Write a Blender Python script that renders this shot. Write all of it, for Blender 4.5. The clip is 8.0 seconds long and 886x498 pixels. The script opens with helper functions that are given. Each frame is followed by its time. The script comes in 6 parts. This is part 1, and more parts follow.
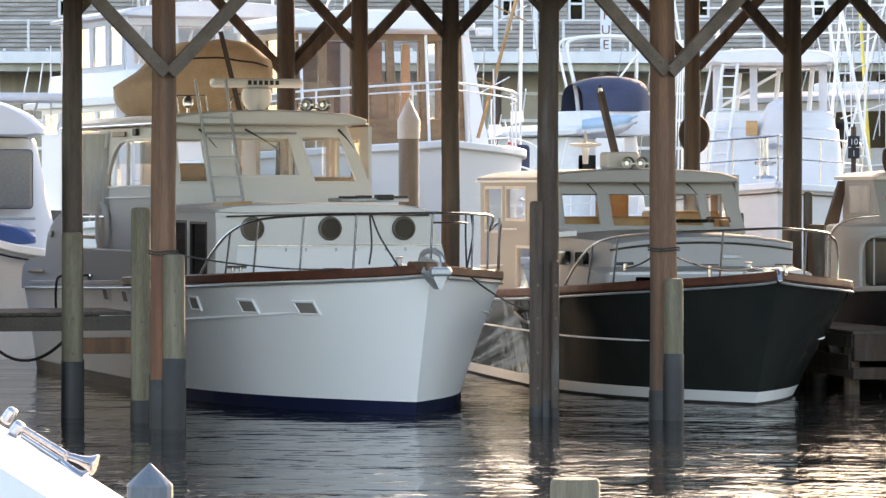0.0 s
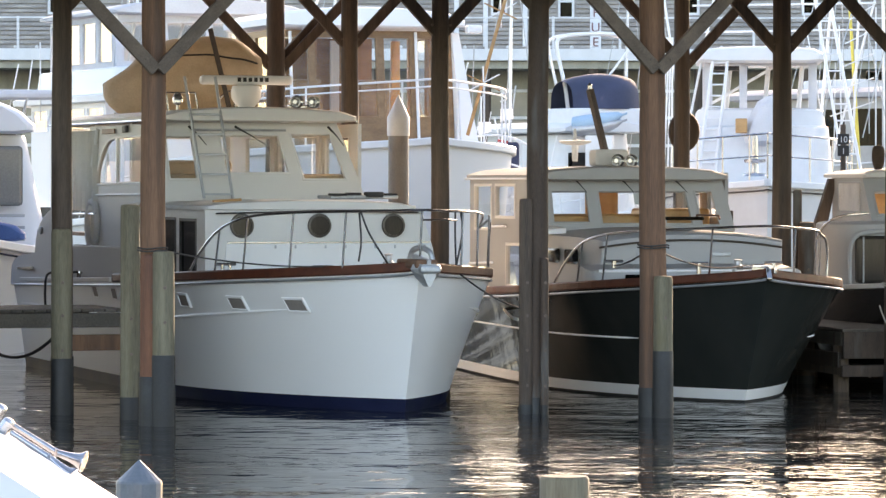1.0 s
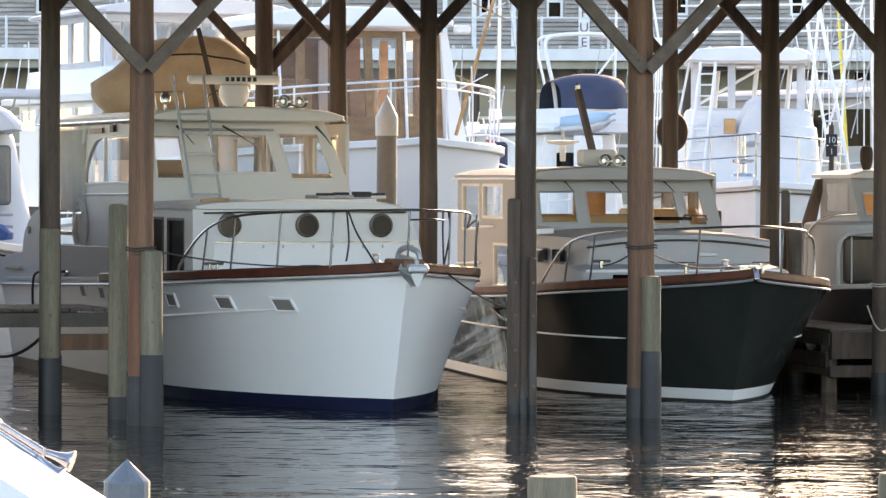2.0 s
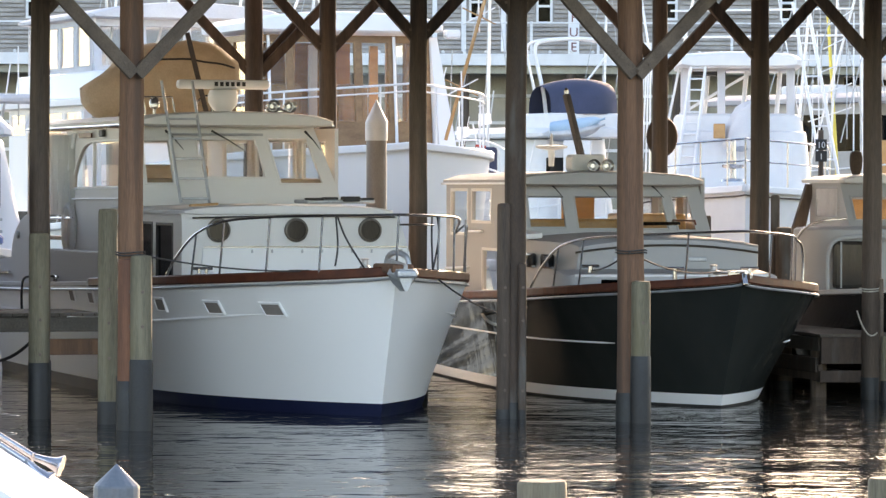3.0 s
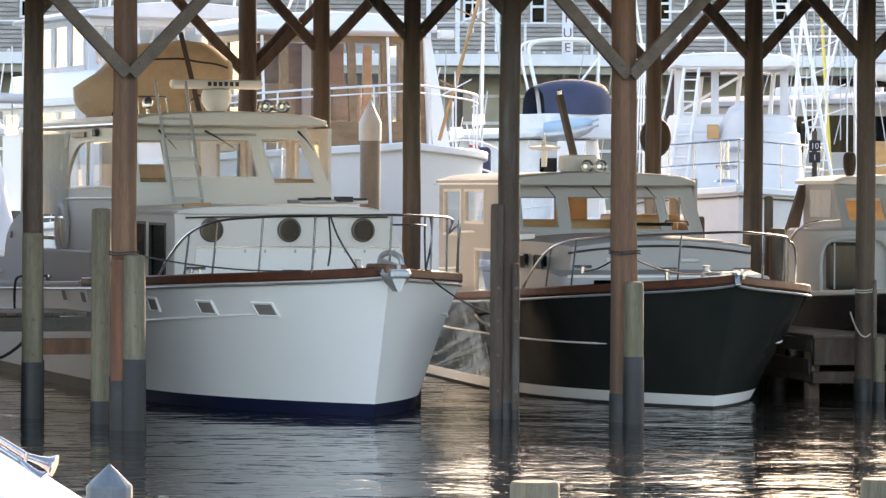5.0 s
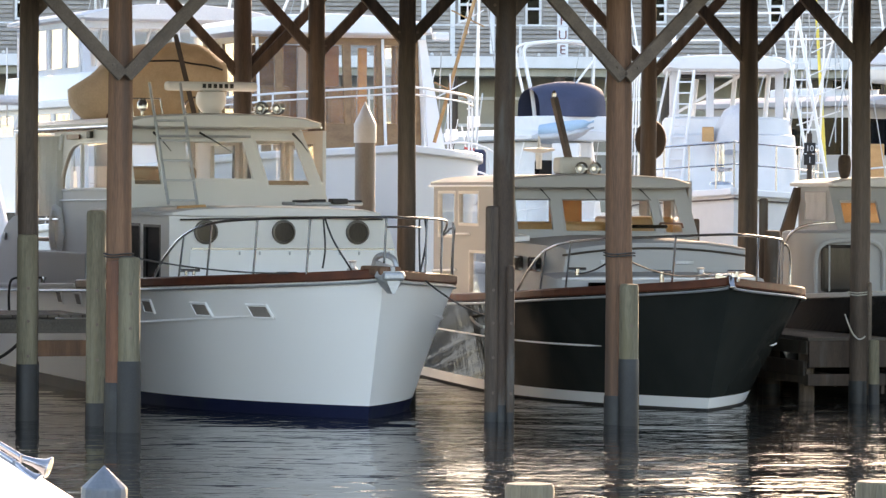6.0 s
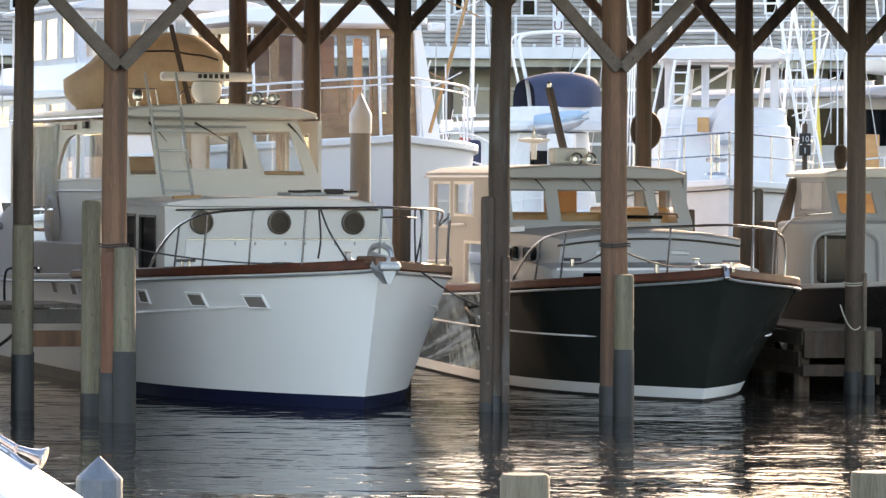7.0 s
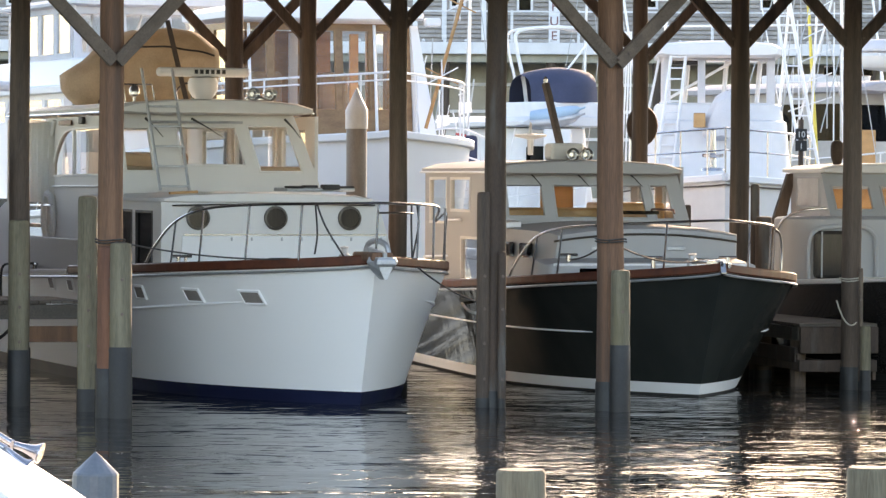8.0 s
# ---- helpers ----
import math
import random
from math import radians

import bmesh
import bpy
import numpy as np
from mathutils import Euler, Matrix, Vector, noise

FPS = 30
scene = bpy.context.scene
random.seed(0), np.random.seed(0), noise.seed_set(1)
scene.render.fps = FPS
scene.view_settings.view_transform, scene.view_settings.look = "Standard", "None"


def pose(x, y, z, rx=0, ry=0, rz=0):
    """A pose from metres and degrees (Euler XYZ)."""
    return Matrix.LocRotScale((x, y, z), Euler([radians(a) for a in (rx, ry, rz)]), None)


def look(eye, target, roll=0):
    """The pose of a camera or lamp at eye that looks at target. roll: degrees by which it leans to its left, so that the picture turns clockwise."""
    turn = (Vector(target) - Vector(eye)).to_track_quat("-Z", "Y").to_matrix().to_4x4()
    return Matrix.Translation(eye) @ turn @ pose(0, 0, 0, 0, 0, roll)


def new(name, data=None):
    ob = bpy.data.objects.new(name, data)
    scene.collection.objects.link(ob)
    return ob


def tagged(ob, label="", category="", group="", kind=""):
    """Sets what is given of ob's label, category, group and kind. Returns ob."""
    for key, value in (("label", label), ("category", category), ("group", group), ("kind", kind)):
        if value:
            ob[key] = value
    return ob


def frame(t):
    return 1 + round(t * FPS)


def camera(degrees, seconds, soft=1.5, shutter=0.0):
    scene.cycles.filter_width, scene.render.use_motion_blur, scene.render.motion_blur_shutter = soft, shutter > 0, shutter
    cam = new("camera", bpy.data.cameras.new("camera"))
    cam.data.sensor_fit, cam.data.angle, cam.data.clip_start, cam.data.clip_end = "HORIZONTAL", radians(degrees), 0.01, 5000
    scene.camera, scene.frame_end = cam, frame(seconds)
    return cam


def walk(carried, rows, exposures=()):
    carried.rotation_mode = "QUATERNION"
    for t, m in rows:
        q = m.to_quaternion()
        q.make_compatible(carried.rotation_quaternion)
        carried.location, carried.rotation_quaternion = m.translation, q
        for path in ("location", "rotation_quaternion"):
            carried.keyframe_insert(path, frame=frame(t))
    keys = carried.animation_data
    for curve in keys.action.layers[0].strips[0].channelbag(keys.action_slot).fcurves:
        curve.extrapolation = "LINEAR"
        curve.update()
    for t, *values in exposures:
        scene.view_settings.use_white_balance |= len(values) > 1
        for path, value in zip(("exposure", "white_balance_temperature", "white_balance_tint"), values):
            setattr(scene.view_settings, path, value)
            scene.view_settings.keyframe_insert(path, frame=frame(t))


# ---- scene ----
cam = camera(12.0, 8.0, soft=1.4)
TURNS = [  # seconds, pitch from level, yaw, roll
    (0, -0.852, 0, 0), (0.5, -0.870, -0.055, 0.060), (1, -0.889, -0.142, 0.060), (1.5, -0.899, -0.215, 0.115),
    (1.7, -0.897, -0.249, 0.125), (2.8, -0.845, -0.423, 0.157), (3, -0.824, -0.443, 0.161), (3.5, -0.779, -0.480, 0.163),
    (4, -0.814, -0.480, 0.182), (4.5, -0.830, -0.496, 0.238), (6, -0.790, -0.601, 0.311), (6.5, -0.869, -0.637, 0.326),
    (7, -0.920, -0.666, 0.337), (7.5, -0.965, -0.703, 0.343), (8, -0.980, -0.718, 0.330)]
walk(cam, [(t, pose(0, 0, 2.8, 90 + p, 0, y) @ pose(0, 0, 0, 0, 0, r)) for t, p, y, r in TURNS],
     exposures=[(0, 2.50, 8250, 20), (8, 2.50, 8250, 20)])

# ---- light ----
SUN_UP, SUN_SIDE = 12.5, 15.0  # degrees above the horizon, degrees to the right of straight ahead
world = bpy.data.worlds.new("sky")
scene.world = world
world.use_nodes = True
sky = world.node_tree.nodes.new("ShaderNodeTexSky")
sky.sky_type, sky.sun_disc = "NISHITA", False
sky.sun_elevation, sky.sun_rotation = radians(SUN_UP), radians(SUN_SIDE)
sky.dust_density, sky.air_density, sky.ozone_density = 0.7, 0.8, 1.5
world.node_tree.links.new(sky.outputs[0], world.node_tree.nodes["Background"].inputs[0])
world.node_tree.nodes["Background"].inputs[1].default_value = 0.15
sun = new("sun", bpy.data.lights.new("sun", "SUN"))
sun.data.energy, sun.data.angle, sun.data.color = 2.2, radians(0.6), (1.0, 0.84, 0.68)
sun.matrix_world = look((40, 30, 12), (40 - math.sin(radians(SUN_SIDE)), 30 - math.cos(radians(SUN_SIDE)), 12 - math.tan(radians(SUN_UP))))


# ---- materials ----
def material(name, low, high, rough=0.5, metal=0.0, size=3.0, stretch=(1, 1, 1), bump=0.0, fine=40.0, coat=0.0, stain=None, stain_size=1.2, spec=0.5, thin=0.0):
    """Two-scale surface: a broad drift and a fine grain between two colours, with a light relief, and stains of a third colour."""
    m = bpy.data.materials.new(name)
    m.use_nodes = True
    nt = m.node_tree
    n, l = nt.nodes, nt.links
    p = n["Principled BSDF"]
    co = n.new("ShaderNodeTexCoord")
    mp = n.new("ShaderNodeMapping")
    mp.inputs["Scale"].default_value = stretch
    l.new(co.outputs["Object"], mp.inputs[0])
    info = n.new("ShaderNodeObjectInfo")
    shift = n.new("ShaderNodeVectorMath")
    shift.operation = "ADD"
    scaled = n.new("ShaderNodeMath")
    scaled.operation = "MULTIPLY"
    scaled.inputs[1].default_value = 37.0
    l.new(info.outputs["Random"], scaled.inputs[0])
    l.new(mp.outputs[0], shift.inputs[0])
    l.new(scaled.outputs[0], shift.inputs[1])
    broad, grain = n.new("ShaderNodeTexNoise"), n.new("ShaderNodeTexNoise")
    broad.inputs["Scale"].default_value, grain.inputs["Scale"].default_value = size, fine
    broad.inputs["Detail"].default_value, grain.inputs["Detail"].default_value = 6, 3
    for t in (broad, grain):
        l.new(shift.outputs[0], t.inputs["Vector"])
    mean = n.new("ShaderNodeMix")
    mean.inputs[0].default_value = 0.35
    l.new(broad.outputs["Fac"], mean.inputs[2])
    l.new(grain.outputs["Fac"], mean.inputs[3])
    ramp = n.new("ShaderNodeValToRGB")
    ramp.color_ramp.elements[0].position, ramp.color_ramp.elements[1].position = 0.36, 0.64
    ramp.color_ramp.elements[0].color, ramp.color_ramp.elements[1].color = (*low, 1), (*high, 1)
    l.new(mean.outputs[0], ramp.inputs[0])
    out = ramp.outputs[0]
    if stain:
        spots = n.new("ShaderNodeTexNoise")
        spots.inputs["Scale"].default_value, spots.inputs["Detail"].default_value = stain_size, 8
        l.new(shift.outputs[0], spots.inputs["Vector"])
        cut = n.new("ShaderNodeValToRGB")
        cut.color_ramp.elements[0].position, cut.color_ramp.elements[1].position = 0.55, 0.72
        l.new(spots.outputs["Fac"], cut.inputs[0])
        mix = n.new("ShaderNodeMix")
        mix.data_type = "RGBA"
        l.new(cut.outputs[0], mix.inputs[0])
        l.new(out, mix.inputs[6])
        mix.inputs[7].default_value = (*stain, 1)
        out = mix.outputs[2]
    l.new(out, p.inputs["Base Color"])
    rr = n.new("ShaderNodeMapRange")
    rr.inputs[3].default_value, rr.inputs[4].default_value = max(0.02, rough * 0.75), min(1, rough * 1.25)
    l.new(broad.outputs["Fac"], rr.inputs[0])
    if low != high:
        l.new(rr.outputs[0], p.inputs["Roughness"])
    else:
        p.inputs["Roughness"].default_value = rough
    p.inputs["Metallic"].default_value = metal
    p.inputs["Coat Weight"].default_value = coat
    p.inputs["Coat Roughness"].default_value = 0.06
    p.inputs["Specular IOR Level"].default_value = spec
    if thin:  # cloth that lets light through
        t = n.new("ShaderNodeBsdfTranslucent")
        l.new(out, t.inputs[0])
        both = n.new("ShaderNodeMixShader")
        both.inputs[0].default_value = thin
        l.new(p.outputs[0], both.inputs[1])
        l.new(t.outputs[0], both.inputs[2])
        l.new(both.outputs[0], n["Material Output"].inputs[0])
    if bump:
        b = n.new("ShaderNodeBump")
        b.inputs["Strength"].default_value, b.inputs["Distance"].default_value = 0.8, bump
        l.new(mean.outputs[0], b.inputs["Height"])
        l.new(b.outputs[0], p.inputs["Normal"])
    return m


def water_material():
    """Dark water with ripples of three sizes; the breeze roughens it away from the shelter of the moored hulls."""
    m = bpy.data.materials.new("water")
    m.use_nodes = True
    n, l = m.node_tree.nodes, m.node_tree.links
    p = n["Principled BSDF"]
    p.inputs["Base Color"].default_value = (0.027, 0.025, 0.022, 1)
    p.inputs["Roughness"].default_value = 0.015
    p.inputs["IOR"].default_value = 1.33
    co = n.new("ShaderNodeTexCoord")
    xyz = n.new("ShaderNodeSeparateXYZ")
    l.new(co.outputs["Object"], xyz.inputs[0])
    drift = n.new("ShaderNodeTexNoise")
    drift.inputs["Scale"].default_value = 0.22
    l.new(co.outputs["Object"], drift.inputs["Vector"])
    breeze = n.new("ShaderNodeMapRange")
    breeze.inputs[1].default_value, breeze.inputs[2].default_value = -0.4, 0.9
    breeze.inputs[3].default_value, breeze.inputs[4].default_value = 0.35, 1.3
    l.new(xyz.outputs[0], breeze.inputs[0])
    gust = n.new("ShaderNodeMapRange")
    gust.inputs[1].default_value, gust.inputs[2].default_value = 0.38, 0.62
    gust.inputs[3].default_value, gust.inputs[4].default_value = 0.35, 1.35
    l.new(drift.outputs["Fac"], gust.inputs[0])
    reach = n.new("ShaderNodeMapRange")  # calmer close under the shed
    reach.inputs[1].default_value, reach.inputs[2].default_value = 51.0, 44.0
    reach.inputs[3].default_value, reach.inputs[4].default_value = 0.7, 1.0
    l.new(xyz.outputs[1], reach.inputs[0])
    power = reach
    for other in (breeze, gust):
        by = n.new("ShaderNodeMath")
        by.operation = "MULTIPLY"
        l.new(power.outputs[0], by.inputs[0])
        l.new(other.outputs[0], by.inputs[1])
        power = by
    last = None
    for scale, stretch, depth, low, high in ((0.5, (1.0, 1.5, 1), 0.022, 0.2, 0.8), (2.6, (0.75, 1.2, 1), 0.005, 0.40, 0.72), (8.0, (0.8, 1.2, 1), 0.0016, 0.45, 0.72), (4.2, (0.65, 1.3, 1), 0.040, 0.615, 0.72)):
        mp = n.new("ShaderNodeMapping")
        mp.inputs["Scale"].default_value = stretch
        mp.inputs["Rotation"].default_value = (0, 0, 0.12 * scale)
        l.new(co.outputs["Object"], mp.inputs[0])
        t = n.new("ShaderNodeTexNoise")
        t.inputs["Scale"].default_value, t.inputs["Detail"].default_value = scale, 3
        l.new(mp.outputs[0], t.inputs["Vector"])
        b = n.new("ShaderNodeBump")
        b.inputs["Distance"].default_value = depth
        crest = n.new("ShaderNodeMapRange")  # flat troughs and steeper crests
        crest.interpolation_type = "SMOOTHSTEP"
        crest.inputs[1].default_value, crest.inputs[2].default_value = low, high
        l.new(t.outputs["Fac"], crest.inputs[0])
        l.new(crest.outputs[0], b.inputs["Height"])
        if scale > 1:
            l.new(power.outputs[0], b.inputs["Strength"])
        if last:
            l.new(last.outputs[0], b.inputs["Normal"])
        last = b
    l.new(last.outputs[0], p.inputs["Normal"])
    return m


def glass_material(name, tint, rough=0.01, bend=1.25):
    m = bpy.data.materials.new(name)
    m.use_nodes = True
    p = m.node_tree.nodes["Principled BSDF"]
    p.inputs["Base Color"].default_value = (*tint, 1)
    p.inputs["Roughness"].default_value = rough
    p.inputs["Transmission Weight"].default_value = 1.0
    p.inputs["IOR"].default_value = bend
    return m


WATER = water_material()
GLASS = glass_material("clear_glass", (0.93, 0.95, 0.95))
SMOKE = glass_material("smoked_glass", (0.03, 0.033, 0.035), 0.05, 1.14)
VINYL = glass_material("clear_vinyl", (0.9, 0.9, 0.88), 0.12)
TIMBER = material("weathered_timber", (0.048, 0.033, 0.025), (0.126, 0.090, 0.067), 0.85, size=2.2, stretch=(4, 4, 0.25), bump=0.012, fine=30, stain=(0.045, 0.032, 0.025), stain_size=0.9)
TIMBER_RED = material("red_brown_timber", (0.088, 0.043, 0.025), (0.215, 0.112, 0.065), 0.8, size=2.2, stretch=(4, 4, 0.22), bump=0.012, fine=30, stain=(0.085, 0.05, 0.035), stain_size=0.9)
TIMBER_GREEN = material("green_treated_timber", (0.085, 0.072, 0.045), (0.20, 0.178, 0.122), 0.85, size=2.4, stretch=(4, 4, 0.3), bump=0.010, fine=30, stain=(0.13, 0.11, 0.06), stain_size=1.5)
TIMBER_DARK = material("tarred_and_shaded_timber", (0.034, 0.021, 0.0145), (0.078, 0.051, 0.037), 0.75, size=2.5, stretch=(3, 3, 0.5), bump=0.006, stain=(0.10, 0.09, 0.08), stain_size=1.8)
TIMBER_GREY = material("grey_brace_timber", (0.07, 0.051, 0.038), (0.155, 0.116, 0.088), 0.85, size=2.0, stretch=(2, 2, 2), bump=0.005, fine=30)
WET = material("wet_black_wrap", (0.009, 0.0095, 0.010), (0.020, 0.0205, 0.021), 0.6, size=3, bump=0.004, stain=(0.036, 0.039, 0.039))
PLANK = material("dock_planks", (0.065, 0.055, 0.045), (0.14, 0.12, 0.10), 0.85, size=2, stretch=(1, 1, 1), bump=0.006, stain=(0.08, 0.065, 0.05))
GEL_WHITE = material("white_gelcoat", (0.795, 0.803, 0.806), (0.795, 0.803, 0.806), 0.34, size=0.4, fine=5, coat=0.0, spec=0.035)
GEL_CREAM = material("cream_paint", (0.69, 0.682, 0.66), (0.69, 0.682, 0.66), 0.5, size=0.4, fine=3, coat=0.0, spec=0.04)
# cream paint with the shade under the roof put into its colour
GEL_CREAM_SHADED = material("shade_greyed_cream_paint", (0.405, 0.41, 0.412), (0.405, 0.41, 0.412), 0.5, size=0.4, fine=3, coat=0.0, spec=0.04)
# white gelcoat darkened in its colour to dim the brightly lit far boats
GEL_WHITE_DIM = material("dimmed_white_gelcoat", (0.66, 0.67, 0.67), (0.73, 0.74, 0.74), 0.45, size=0.6, fine=5, spec=0.35)
GEL_SAND = material("dull_sand_paint", (0.40, 0.39, 0.36), (0.48, 0.47, 0.44), 0.6, size=0.6, fine=5, spec=0.3)
CANVAS_GREY = material("grey_canvas", (0.34, 0.34, 0.35), (0.44, 0.44, 0.45), 0.9, size=1.5, bump=0.01)
RUST = material("rusty_steel", (0.10, 0.075, 0.06), (0.20, 0.15, 0.12), 0.7, metal=0.3, size=8)
GEL_GREY = material("pale_grey_nonskid", (0.44, 0.44, 0.42), (0.54, 0.54, 0.51), 0.7, size=1.2, fine=60, bump=0.002)
GEL_NAVY = material("navy_boot_paint", (0.008, 0.012, 0.036), (0.013, 0.019, 0.055), 0.5, size=1.5, stain=(0.02, 0.03, 0.04), spec=0.15)
GEL_GREEN = material("black_green_gelcoat", (0.020, 0.0235, 0.0225), (0.028, 0.031, 0.029), 0.07, size=1.1, stretch=(1, 1, 0.35), fine=3, coat=0.0, spec=0.02, bump=0.02)
GEL_BLACK = material("black_hull_paint", (0.024, 0.023, 0.023), (0.036, 0.034, 0.033), 0.22, size=0.9, coat=0.3)
BOTTOM = material("dark_bottom_paint", (0.024, 0.025, 0.026), (0.045, 0.044, 0.043), 0.6)
TEAK = material("varnished_teak", (0.062, 0.017, 0.0095), (0.118, 0.034, 0.0165), 0.5, size=2, stretch=(1, 4, 4), fine=24, coat=0.0, spec=0.3)
OAK = material("honey_wood", (0.36, 0.18, 0.065), (0.50, 0.27, 0.105), 0.4, size=2, stretch=(1, 1, 3), fine=20, coat=0.3)
STEEL = material("polished_steel", (0.36, 0.36, 0.37), (0.48, 0.48, 0.48), 0.24, metal=1.0, size=4)
BRONZE = material("dark_bronze", (0.07, 0.06, 0.05), (0.12, 0.105, 0.09), 0.45, metal=0.6, size=8)
GALV = material("galvanised_steel", (0.36, 0.38, 0.40), (0.50, 0.52, 0.54), 0.5, metal=0.7, size=6, bump=0.002)
ALU = material("white_painted_tube", (0.72, 0.73, 0.73), (0.80, 0.80, 0.80), 0.35, size=4)
RUBBER = material("black_rubber", (0.015, 0.015, 0.015), (0.03, 0.03, 0.03), 0.6, size=6)
ROPE = material("dark_rope", (0.02, 0.02, 0.022), (0.05, 0.05, 0.05), 0.9, size=20, bump=0.003)
ROPE_PALE = material("pale_rope", (0.38, 0.35, 0.29), (0.52, 0.49, 0.42), 0.9, size=20, bump=0.003)
CANVAS_TAN = material("tan_canvas", (0.50, 0.43, 0.335), (0.65, 0.57, 0.46), 0.9, size=1.5, bump=0.03, stain=(0.40, 0.33, 0.24), thin=0.42)
CANVAS_NAVY = material("navy_canvas", (0.025, 0.035, 0.07), (0.05, 0.06, 0.11), 0.9, size=1.5, bump=0.015)
CANVAS_WHITE = material("white_canvas", (0.66, 0.67, 0.69), (0.78, 0.78, 0.79), 0.9, size=1.2, bump=0.02, thin=0.25)
CANVAS_PALE = material("pale_curtain_cloth", (0.64, 0.64, 0.62), (0.76, 0.76, 0.74), 0.9, size=1.5, stretch=(3, 3, 0.4), bump=0.01, thin=0.2)
CANVAS_BROWN = material("brown_canvas", (0.045, 0.032, 0.024), (0.085, 0.062, 0.046), 0.9, size=3, bump=0.01, thin=0.2)
CANVAS_SKY = material("pale_blue_canvas", (0.30, 0.45, 0.58), (0.40, 0.55, 0.68), 0.9, size=1.5, bump=0.01)
TIMBER_RUST = material("rust_red_timber", (0.11, 0.044, 0.025), (0.20, 0.088, 0.05), 0.8, size=2.2, stretch=(4, 4, 0.3), bump=0.01, fine=30, stain=(0.12, 0.06, 0.04))
CANVAS_BLUE = material("blue_canvas", (0.03, 0.08, 0.22), (0.05, 0.12, 0.30), 0.9, size=1.5, bump=0.01)
SHINGLE = material("grey_cedar_shingle", (0.24, 0.22, 0.205), (0.42, 0.39, 0.36), 0.9, size=1.2, stretch=(1, 1, 2), fine=14, bump=0.01)
TRIM = material("white_trim_paint", (0.66, 0.67, 0.68), (0.76, 0.77, 0.78), 0.6, size=2)
WALL_BOARD = material("grey_black_boards", (0.030, 0.030, 0.030), (0.062, 0.060, 0.058), 0.9, size=2, stretch=(1, 1, 0.3), bump=0.004)
BOARD_OLIVE = material("olive_grey_boards", (0.30, 0.29, 0.24), (0.44, 0.42, 0.35), 0.85, size=2, stretch=(1, 1, 0.3), bump=0.004)
# opaque grey for glass, with the far windows' haze in its colour
GREY_PANE = material("opaque_grey_pane", (0.16, 0.17, 0.165), (0.24, 0.25, 0.24), 0.12, size=0.8)
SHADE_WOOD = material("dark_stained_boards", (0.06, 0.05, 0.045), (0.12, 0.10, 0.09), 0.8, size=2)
PLASTIC = material("grey_plastic_pile", (0.20, 0.175, 0.16), (0.27, 0.245, 0.225), 0.6, size=2, stretch=(2, 2, 0.5), stain=(0.24, 0.22, 0.2))
CAP_WHITE = material("white_plastic_cap", (0.60, 0.60, 0.60), (0.70, 0.70, 0.70), 0.5, size=3)
CAP_GREY = material("grey_blue_cap", (0.085, 0.105, 0.125), (0.13, 0.155, 0.18), 0.45, size=3)
INK_BLACK = material("black_lettering", (0.02, 0.02, 0.02), (0.03, 0.03, 0.03), 0.6)
INK_RED = material("faded_red_lettering", (0.16, 0.06, 0.055), (0.22, 0.09, 0.08), 0.6)
FLAG_RED = material("red_cloth", (0.42, 0.06, 0.05), (0.5, 0.09, 0.07), 0.9)
VARNISH = material("brown_varnished_boards", (0.19, 0.10, 0.045), (0.31, 0.18, 0.085), 0.45, size=2, stretch=(1, 1, 3), fine=20)
PANE_BROWN = material("curtained_brown_pane", (0.024, 0.021, 0.019), (0.050, 0.044, 0.040), 0.15, size=1.4, stretch=(4, 4, 0.3), spec=0.2)
INTERIOR = material("cabin_lining", (0.30, 0.22, 0.15), (0.42, 0.33, 0.24), 0.7, size=2)
STRAP = material("yellow_line", (0.62, 0.50, 0.08), (0.72, 0.60, 0.14), 0.7)
ROOFING = material("shed_roof_metal", (0.20, 0.20, 0.20), (0.30, 0.29, 0.28), 0.6, metal=0.3)


# ---- mesh tools ----
def thing(name, m, label, category, group="", kind=""):
    ob = new(name)
    ob.matrix_world = m
    return tagged(ob, label, category, group, kind)


def part(name, bm, material, parent, label="", smooth=False):
    me = bpy.data.meshes.new(name)
    bmesh.ops.recalc_face_normals(bm, faces=bm.faces)
    bm.to_mesh(me)
    bm.free()
    if smooth:
        me.shade_smooth()
        me.set_sharp_from_angle(angle=radians(40))
    me.materials.append(material)
    ob = new(name, me)
    if parent:
        ob.parent = parent
    return tagged(ob, label)


def block(bm, c, s, m=None, bevel=0.0):
    """A box with its centre and sides, its edges rounded."""
    before = set(bm.verts)
    made = bmesh.ops.create_cube(bm, size=1.0)["verts"]
    bmesh.ops.scale(bm, vec=s, verts=made)
    if bevel:
        edges = {e for v in made for e in v.link_edges}
        bmesh.ops.bevel(bm, geom=list(edges), offset=bevel, segments=2, affect="EDGES", profile=0.5)
        made = [v for v in bm.verts if v not in before]
    bmesh.ops.transform(bm, matrix=(m or Matrix.Identity(4)) @ Matrix.Translation(c), verts=made)
    return bm


def boxed(c, s, m=None, bevel=0.01):
    return block(bmesh.new(), c, s, m, bevel)


def rings(bm, loops, closed=True, caps=True):
    """Joins loops of equal count into a skin."""
    vs = [[bm.verts.new(p) for p in loop] for loop in loops]
    k = len(vs[0])
    for a, b in zip(vs, vs[1:]):
        for i in range(k if closed else k - 1):
            j = (i + 1) % k
            bm.faces.new((a[i], a[j], b[j], b[i]))
    if caps and closed:
        bm.faces.new(vs[0])
        bm.faces.new(vs[-1])
    return bm


